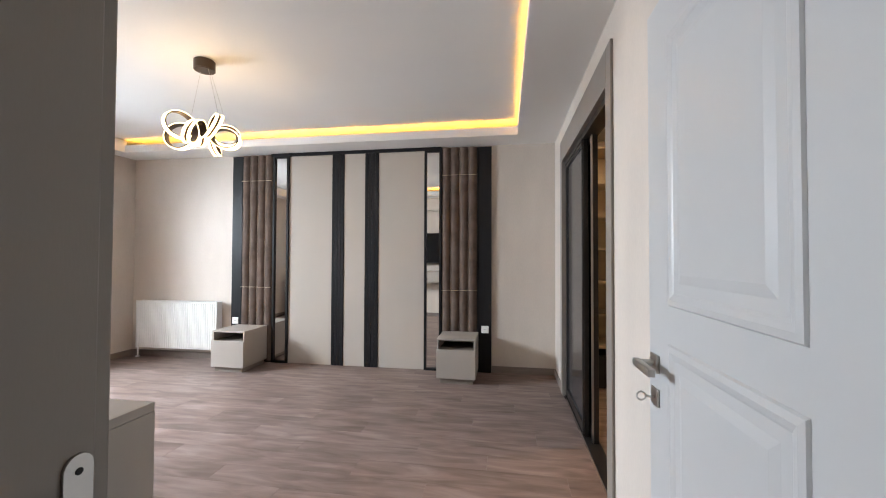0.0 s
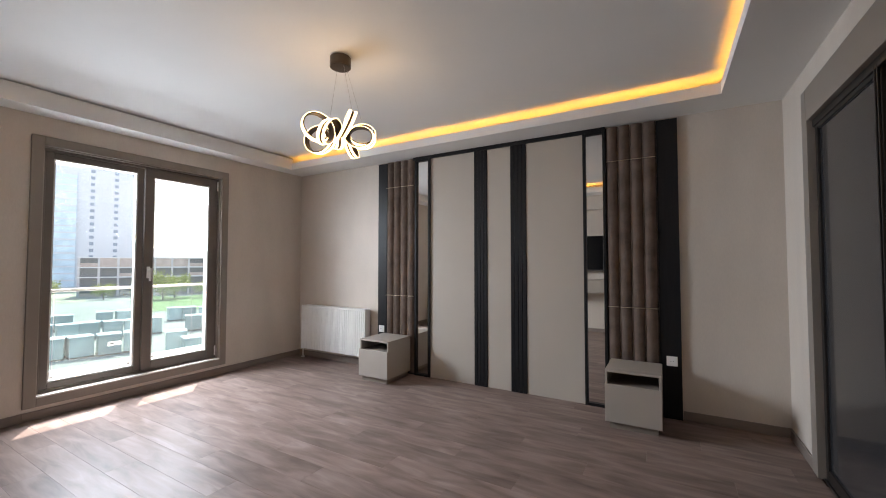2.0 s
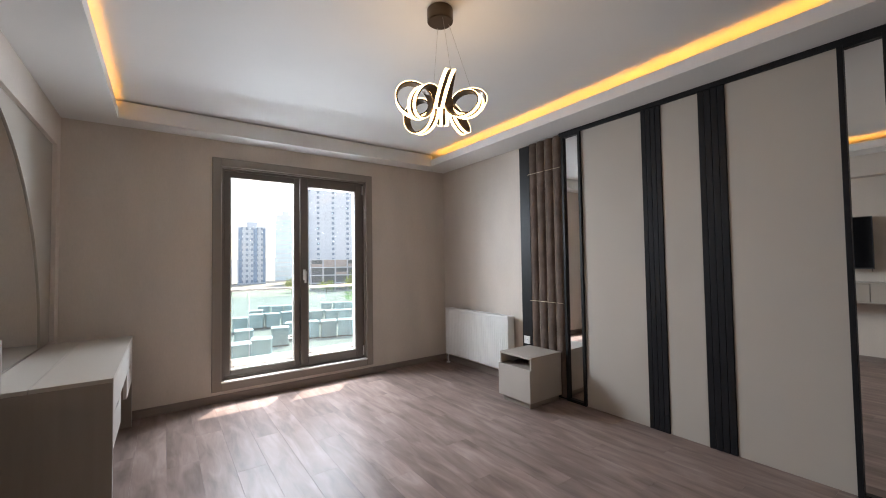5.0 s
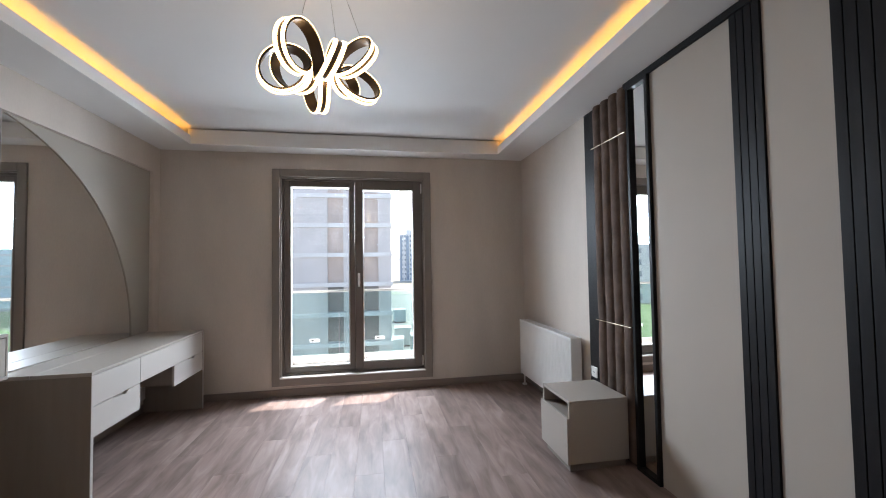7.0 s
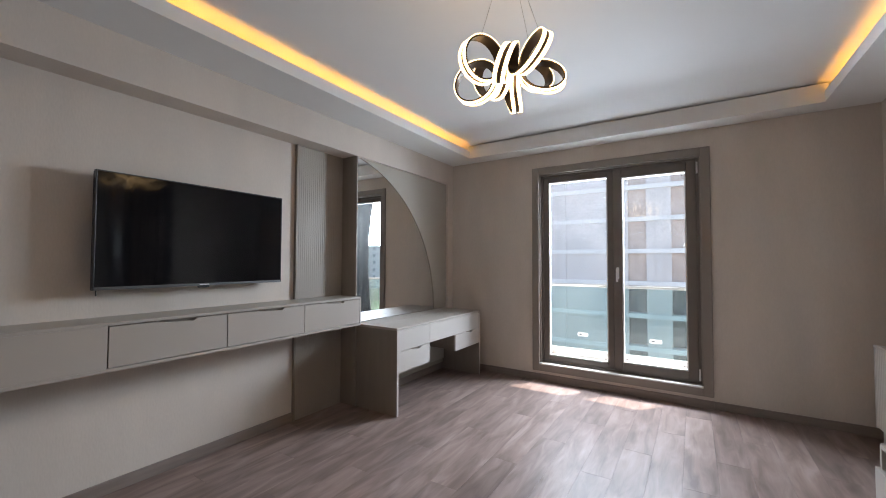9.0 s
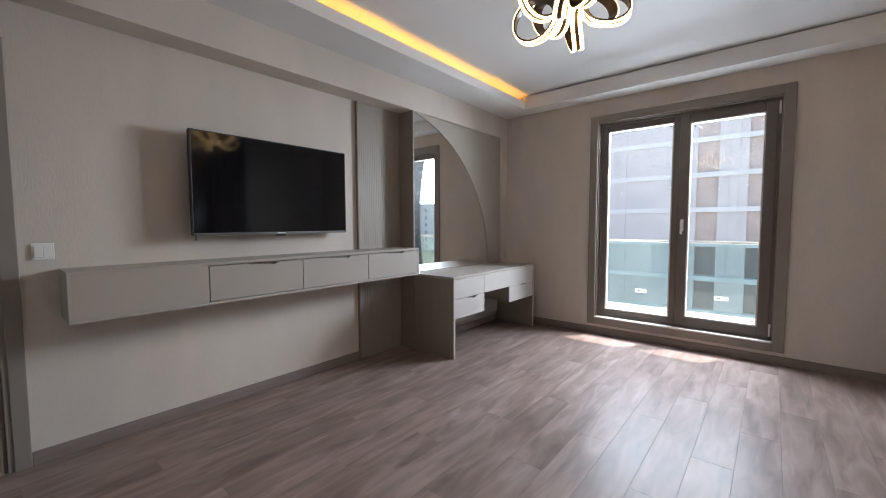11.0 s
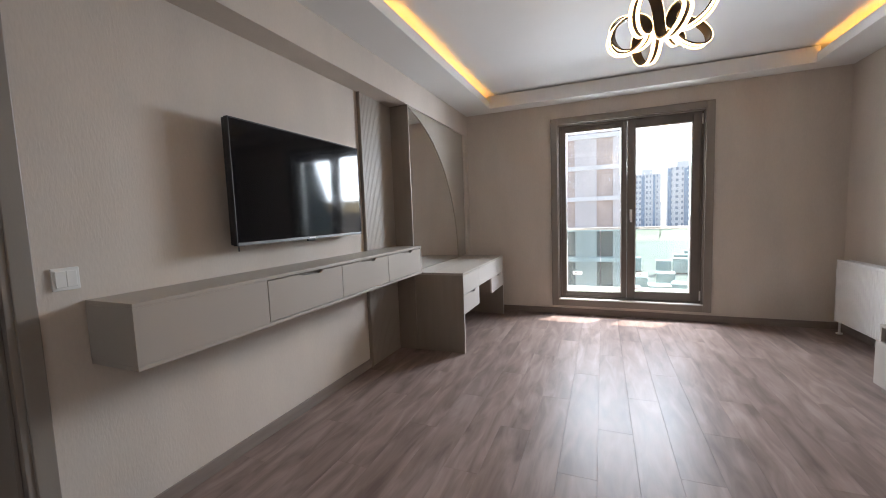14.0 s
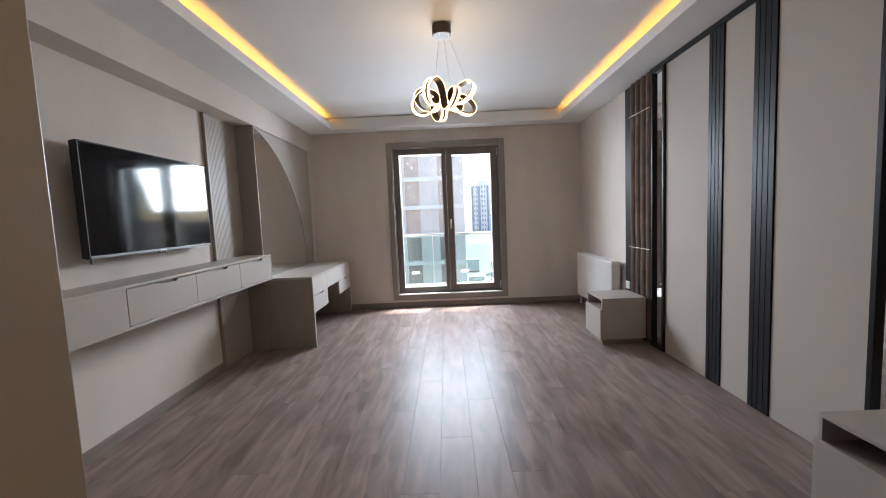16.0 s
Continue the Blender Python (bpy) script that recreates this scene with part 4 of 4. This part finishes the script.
for sy in (2.66, 3.58):
    st_ = thing("glass_label", (RX + 0.0055, sy, 0.285), "small white paper label stuck on the balustrade glass", "label", "labels on the balustrade")
    part("paper", boxes((RX + 0.0055, RX + 0.0065, sy - 0.07, sy + 0.07, 0.285, 0.335)), M_PLASTIC, st_)
    part("print", boxes((RX + 0.0067, RX + 0.0072, sy - 0.05, sy - 0.005, 0.30, 0.32)), M_GASKET, st_)

# ---- the view: ground, buildings, trees ----
GZ = -10.0
bm = bmesh.new()
bmesh.ops.create_grid(bm, x_segments=40, y_segments=40, size=2500)
for v in bm.verts:
    v.co.z = GZ
shell("ground", bm, M_EARTH, "pale dusty open ground round the building", "ground")
def bearing(deg, dist):
    return (-0.4 + dist * math.cos(radians(deg)), 3.2 + dist * math.sin(radians(deg)))


def polar_patch(name, d0, d1, r0, r1, material, label):
    """A ragged patch of growth between two bearings and two distances."""
    bm = bmesh.new()
    rows = []
    for a in range(25):
        row = []
        for b in range(9):
            dd = d0 + (d1 - d0) * a / 24 + 1.2 * noise.noise(Vector((a * 0.6, b * 0.9, 2)))
            rr = r0 + (r1 - r0) * b / 8 * (1 + 0.18 * noise.noise(Vector((a * 0.4, b * 0.3, 7))))
            row.append(bm.verts.new((*bearing(dd, rr), GZ + 0.08 + 0.12 * abs(noise.noise(Vector((a, b, 1)))))))
        rows.append(row)
    for a in range(24):
        for b in range(8):
            bm.faces.new((rows[a][b], rows[a][b + 1], rows[a + 1][b + 1], rows[a + 1][b]))
    bmesh.ops.recalc_face_normals(bm, faces=bm.faces)
    tagged(link(name, bm, material), label, "grass", "", "stuff")


polar_patch("grass", 128, 159, 112, 160, M_GRASS, "green grass strip on the open ground")
polar_patch("grass", 128, 147, 45, 112, M_GRASS, "green grass strip on the open ground")
polar_patch("field", 163, 184, 150, 420, M_FIELD, "pale olive dry field")
polar_patch("grass", 209, 232, 50, 120, M_GRASS, "green grass beside the unfinished block")


def build_tower(deg, dist, wide, deep, floors, turn, label, glassy=0.0, storey=3.05, cols=6, name="apartment_tower", stripes=()):
    """A tower block: body, slabs, and each visible front's windows in its own part per storey."""
    x, y = bearing(deg, dist)
    h = floors * storey
    m = pose(x, y, GZ, 0, 0, turn)
    t = thing(name, (x, y, GZ), label, "building")
    def put(bmx, nm, mt, lb=""):
        bmesh.ops.transform(bmx, verts=bmx.verts, matrix=m)
        return part(nm, bmx, mt, t, lb)
    put(boxes((-deep / 2, deep / 2, -wide / 2, wide / 2, 0, h)), "wall", M_TOWER, "white plastered wall")
    put(boxes((-deep / 4, deep / 4, -wide / 5, wide / 5, h, h + 3.2)), "roof", M_TOWER)
    if glassy:
        put(boxes((deep / 2 - 6, deep / 2 + 1.2, -wide / 2 - 0.8, -wide / 2 + wide * glassy, 0, h - 4)), "glass_bay", M_TGLASS, "blue-green glazed bay")
        for f in range(floors - 1):
            z = f * storey + 0.1
            put(boxes((deep / 2 - 6, deep / 2 + 1.45, -wide / 2 - 1.0, -wide / 2 + wide * glassy, z, z + 0.6)), "slab_edge", M_TOWER)
    y0 = -wide / 2 + wide * glassy + 1.0
    step = (wide / 2 - 1.0 - y0) / cols
    for c0, c1 in stripes:
        put(boxes((deep / 2 - 0.05, deep / 2 + 0.25, -wide / 2 + wide * c0, -wide / 2 + wide * c1, 1.0, h - 1.2)), "glazed_stripe", M_STRIPE, "dark blue glazed stripe")
    for f in range(floors):
        for k in range(cols):
            z, yy = f * storey + 1.0, y0 + k * step
            ww = step * (0.18 if glassy else 0.5 if k % 2 else 0.34)
            put(boxes((deep / 2 - 0.05, deep / 2 + 0.06, yy + step / 2 - ww / 2, yy + step / 2 + ww / 2, z, z + 1.45)), "window", M_WINDARK)


build_tower(161.4, 250, 36, 18, 18, -20, "white high-rise tower with a blue glazed bay", 0.24, cols=3)
build_tower(139.5, 175, 26, 18, 22, -40, "white high-rise tower with small square windows", 0.22, cols=3)
build_tower(216, 120, 20, 14, 14, 35, "white apartment tower beside the unfinished block", 0.0, cols=4)
build_tower(174.7, 260, 14, 16, 10, -6, "white and blue apartment block in the distance", 0.0, cols=7, name="apartment_block", stripes=((0.02, 0.10), (0.30, 0.42), (0.72, 0.80)))
build_tower(170.8, 260, 15, 16, 11, -9, "white and blue apartment block in the distance", 0.0, cols=5, name="apartment_block", stripes=((0.04, 0.15), (0.55, 0.68), (0.88, 0.97)))
build_tower(166.6, 300, 12, 16, 15, -14, "grey-blue tower far behind", 0.9, cols=1)


def build_low_building(deg, dist, wide, deep, floors, turn):
    x, y = bearing(deg, dist)
    m = pose(x, y, GZ, 0, 0, turn)
    t = thing("unfinished_building", (x, y, GZ), "long low unfinished concrete building with red block infill", "building")
    def put(bmx, nm, mt, lb=""):
        bmesh.ops.transform(bmx, verts=bmx.verts, matrix=m)
        return part(nm, bmx, mt, t, lb)
    st = 3.3
    # solid dark block painted as the shade inside the open storeys
    put(boxes((-deep / 2, deep / 2 - 2, -wide / 2 + 0.5, wide / 2 - 0.5, 0, floors * st)), "shade_core", M_CONC_SHADE)
    for f in range(floors + 1):
        put(boxes((-deep / 2, deep / 2, -wide / 2, wide / 2, f * st - 0.35, f * st)), "slab", M_SLAB)
    n = int(wide / 5)
    for k in range(n + 1):
        yy = -wide / 2 + 0.4 + (wide - 0.8) * k / n
        put(boxes((deep / 2 - 0.6, deep / 2 - 0.1, yy - 0.3, yy + 0.3, 0, floors * st - 0.35)), "column", M_CONC)
        if k < n:
            for f in range(floors):
                if f == floors - 1 or (k * 7 + f * 3) % 4 == 0:
                    ww = (wide - 0.8) / n
                    hh = (st - 0.36) * (1.0 if k % 3 else 0.45) if f == floors - 1 else 1.2
                    put(boxes((deep / 2 - 0.55, deep / 2 - 0.3, yy + 0.31, yy + ww - 0.31, f * st, f * st + hh)), "infill", M_BRICK_R)


build_low_building(156, 178, 46, 14, 4, -26)


def build_frame_building():
    """The unfinished concrete block across the yard."""
    x, y, turn = -36.4, -6.0, 0.0
    wide, deep, st, floors, low = 22.0, 16.0, 2.65, 11, 0.8
    m = pose(x, y, GZ, 0, 0, turn)
    t = thing("unfinished_tower", (x, y, GZ), "grey unfinished concrete apartment block with red block infill", "building")
    def put(bmx, nm, mt, lb=""):
        bmesh.ops.transform(bmx, verts=bmx.verts, matrix=m)
        return part(nm, bmx, mt, t, lb)
    # dark filler behind the openings, its colour standing in for shaded rooms
    put(boxes((-deep, -0.9, -wide / 2 + 0.3, wide / 2 - 0.9, 0, floors * st - low)), "shade_core", M_CONC_SHADE)
    # bare wall between the block-filled openings, from the far end to the corner
    holes = [(-9.6, -8.2), (-3.1, -1.1), (5.4, 6.78), (8.55, 9.85)]
    edges = [-wide / 2] + [e for h in holes for e in h] + [wide / 2 - 0.02]
    for f in range(1, floors + 1):
        put(boxes((-deep, 0.14, -wide / 2 - 0.12, wide / 2 + 0.12, f * st - low - 0.36, f * st - low)), "slab", M_SLAB, "concrete floor slab")
    for f in range(floors):
        z0, z1 = max(0.0, f * st - low), (f + 1) * st - low - 0.36
        for k, (a, b) in enumerate(zip(edges, edges[1:])):
            if k % 2 == 0:
                put(boxes((-0.5, 0.0, a, b, z0, z1)), "wall", M_CONC, "bare concrete wall")
            elif f > 3:
                put(boxes((-0.6, -0.25, a, b, z0, z1)), "infill", M_BRICK_R, "red block infill")
        put(boxes((0.0, 0.09, 7.5, 8.0, z0, z1)), "pilaster", M_CONC)
        put(boxes((0.0, 0.09, -0.3, 0.3, z0, z1)), "pilaster", M_CONC)
        for k in range(5):
            a = -1.5 - k * 3.0
            if k % 2 == 0:
                put(boxes((a - 2.0, a, wide / 2 - 0.5, wide / 2, z0, z1)), "wall", M_CONC)
            elif f > 3:
                put(boxes((a - 2.5, a - 0.2, wide / 2 - 0.6, wide / 2 - 0.25, z0, z1)), "infill", M_BRICK_R)


build_frame_building()


def build_tree(x, y, h, seed):
    rnd = random.Random(seed)
    t = thing("tree", (x, y, GZ), "young bright green tree on the open ground", "tree", "trees in the open ground")
    bm = bmesh.new()
    rod(bm, (x, y, GZ), (x, y, GZ + h * 0.55), h * 0.035, 8, h * 0.015)
    tips = []
    for k in range(9):
        a, e = rnd.uniform(0, math.tau), rnd.uniform(0.2, 1.0)
        s = Vector((x, y, GZ + h * rnd.uniform(0.25, 0.5)))
        q = s + Vector((math.cos(a) * h * 0.32, math.sin(a) * h * 0.32, h * 0.35 * e))
        rod(bm, s, q, h * 0.012, 5, h * 0.004)
        tips.append(q)
    part("trunk", bm, M_BARK, t)
    verts, faces = [], []
    for k in range(1400):
        q = rnd.choice(tips)
        p = q + Vector([rnd.gauss(0, h * 0.12) for _ in range(3)])
        u = Vector([rnd.uniform(-1, 1) for _ in range(3)]).normalized() * h * 0.035
        v = Vector([rnd.uniform(-1, 1) for _ in range(3)]).normalized() * h * 0.03
        i = len(verts)
        verts += [p - u, p + v, p + u, p - v]
        faces.append((i, i + 1, i + 2, i + 3))
    me = bpy.data.meshes.new("crown")
    me.from_pydata([v - Vector((x, y, GZ)) for v in verts], [], faces)
    me.materials.append(M_LEAF)
    ob = new("crown", me)
    ob.parent = t


for k, (deg, dist, h) in enumerate(((157.5, 150, 8.5), (156.2, 146, 7.5), (155.0, 152, 8.0), (161.5, 158, 5.5), (166, 165, 6), (152, 150, 6))):
    tx, ty = bearing(deg, dist)
    build_tree(tx, ty, h, 11 + k)

# pallets of wrapped blocks in the yard: two long rows, and loose ones nearer
rnd = random.Random(5)
spots = [(148.0 + 1.9 * k + rnd.uniform(-0.08, 0.08), 78 + rnd.uniform(-0.8, 0.8)) for k in range(13) if k not in (4,)]
spots += [(149.0 + 1.6 * k + rnd.uniform(-0.08, 0.08), 92 + rnd.uniform(-1.0, 1.0)) for k in range(14) if k not in (5, 9)]
spots += [(159.6 + 2.3 * k + rnd.uniform(-0.1, 0.1), 64 + rnd.uniform(-0.5, 0.5)) for k in range(4)]
spots += [(d + rnd.uniform(-0.3, 0.3), r) for d, r in ((151.6, 56), (154.3, 55), (155.4, 61), (168.5, 60), (170.5, 52), (172.4, 60), (173.6, 50), (175.6, 56), (177, 48), (178.5, 60), (180.5, 47), (183, 44), (173, 74), (176, 78), (171, 84))]
first = None
for deg, dist in spots:
    px, py = bearing(deg, dist)
    turn = deg - 180 + rnd.uniform(-9, 9)
    if first is None:
        first = thing("block_pallet", (px, py, GZ), "wrapped pallet of building blocks standing in the yard", "pallet", "pallets in the yard")
        part("pallet_base", boxes((px - 1.25, px + 1.25, py - 1.15, py + 1.15, GZ, GZ + 0.15)), M_BARK, first)
        part("block_stack", boxes((px - 1.2, px + 1.2, py - 1.12, py + 1.12, GZ + 0.15, GZ + 2.45), bevel=0.12), M_PALLET, first, "teal plastic wrapped block stack")
        part("sheet", boxes((px - 1.25, px + 1.25, py - 1.17, py + 1.17, GZ + 2.451, GZ + 2.53), bevel=0.03), M_TOWER, first, "white cover sheet")
    else:
        copy_thing(first, pose(px, py, GZ, 0, 0, turn))

# low hills on the horizon
bm = bmesh.new()
prev = None
for k in range(61):
    a = radians(110 + 140 * k / 60)
    d = 1500
    z = GZ + 45 + 40 * noise.noise(Vector((k * 0.17, 0, 0)))
    lo, hi = bm.verts.new((d * math.cos(a), d * math.sin(a), GZ - 1)), bm.verts.new((d * 1.15 * math.cos(a), d * 1.15 * math.sin(a), z))
    if prev:
        bm.faces.new((prev[0], lo, hi, prev[1]))
    prev = (lo, hi)
shell("backdrop", bm, M_HILL, "low dusty hills on the horizon", "hills")

# ---- laminate floor, plank by plank ----
fl = shell("floor", boxes((XW, XE, YS, YN, -0.05, -0.009), (XE, CX1, CY0, YN, -0.05, -0.009)), M_SUBFLOOR, "greyish brown oak laminate plank floor", "floor")
PW, PL, GAP = 0.186, 1.29, 0.0007
plank_mesh = {}


def plank(x0, x1, y0, y1):
    key = (round(x1 - x0, 3), round(y1 - y0, 3))
    if key not in plank_mesh:
        bm = boxes((GAP / 2 - key[0] / 2, key[0] / 2 - GAP / 2, GAP / 2 - key[1] / 2, key[1] / 2 - GAP / 2, -0.009, 0.0))
        bmesh.ops.bevel(bm, geom=[e for e in bm.edges if min(v.co.z for v in e.verts) > -0.001], offset=0.0004, segments=1, affect="EDGES")
        me = bpy.data.meshes.new("plank")
        bm.to_mesh(me)
        bm.free()
        me.materials.append(M_FLOOR)
        plank_mesh[key] = me
    ob = new("plank", plank_mesh[key])
    ob.parent = fl
    ob.location = ((x0 + x1) / 2, (y0 + y1) / 2, 0)


def lay(xa, xb, ya, yb, start):
    j, y = 0, ya
    while y < yb - 0.01:
        y2 = min(y + PW, yb)
        x = xa - PL * ((start + j * 0.37) % 1.0)
        while x < xb - 0.01:
            a, b = max(x, xa), min(x + PL, xb)
            if b - a > 0.02:
                plank(a, b, y, y2)
            x += PL
        y, j = y2, j + 1


lay(XW, XE, YS, YN, 0.2)
lay(XE, CX1, CY0, YN, 0.55)
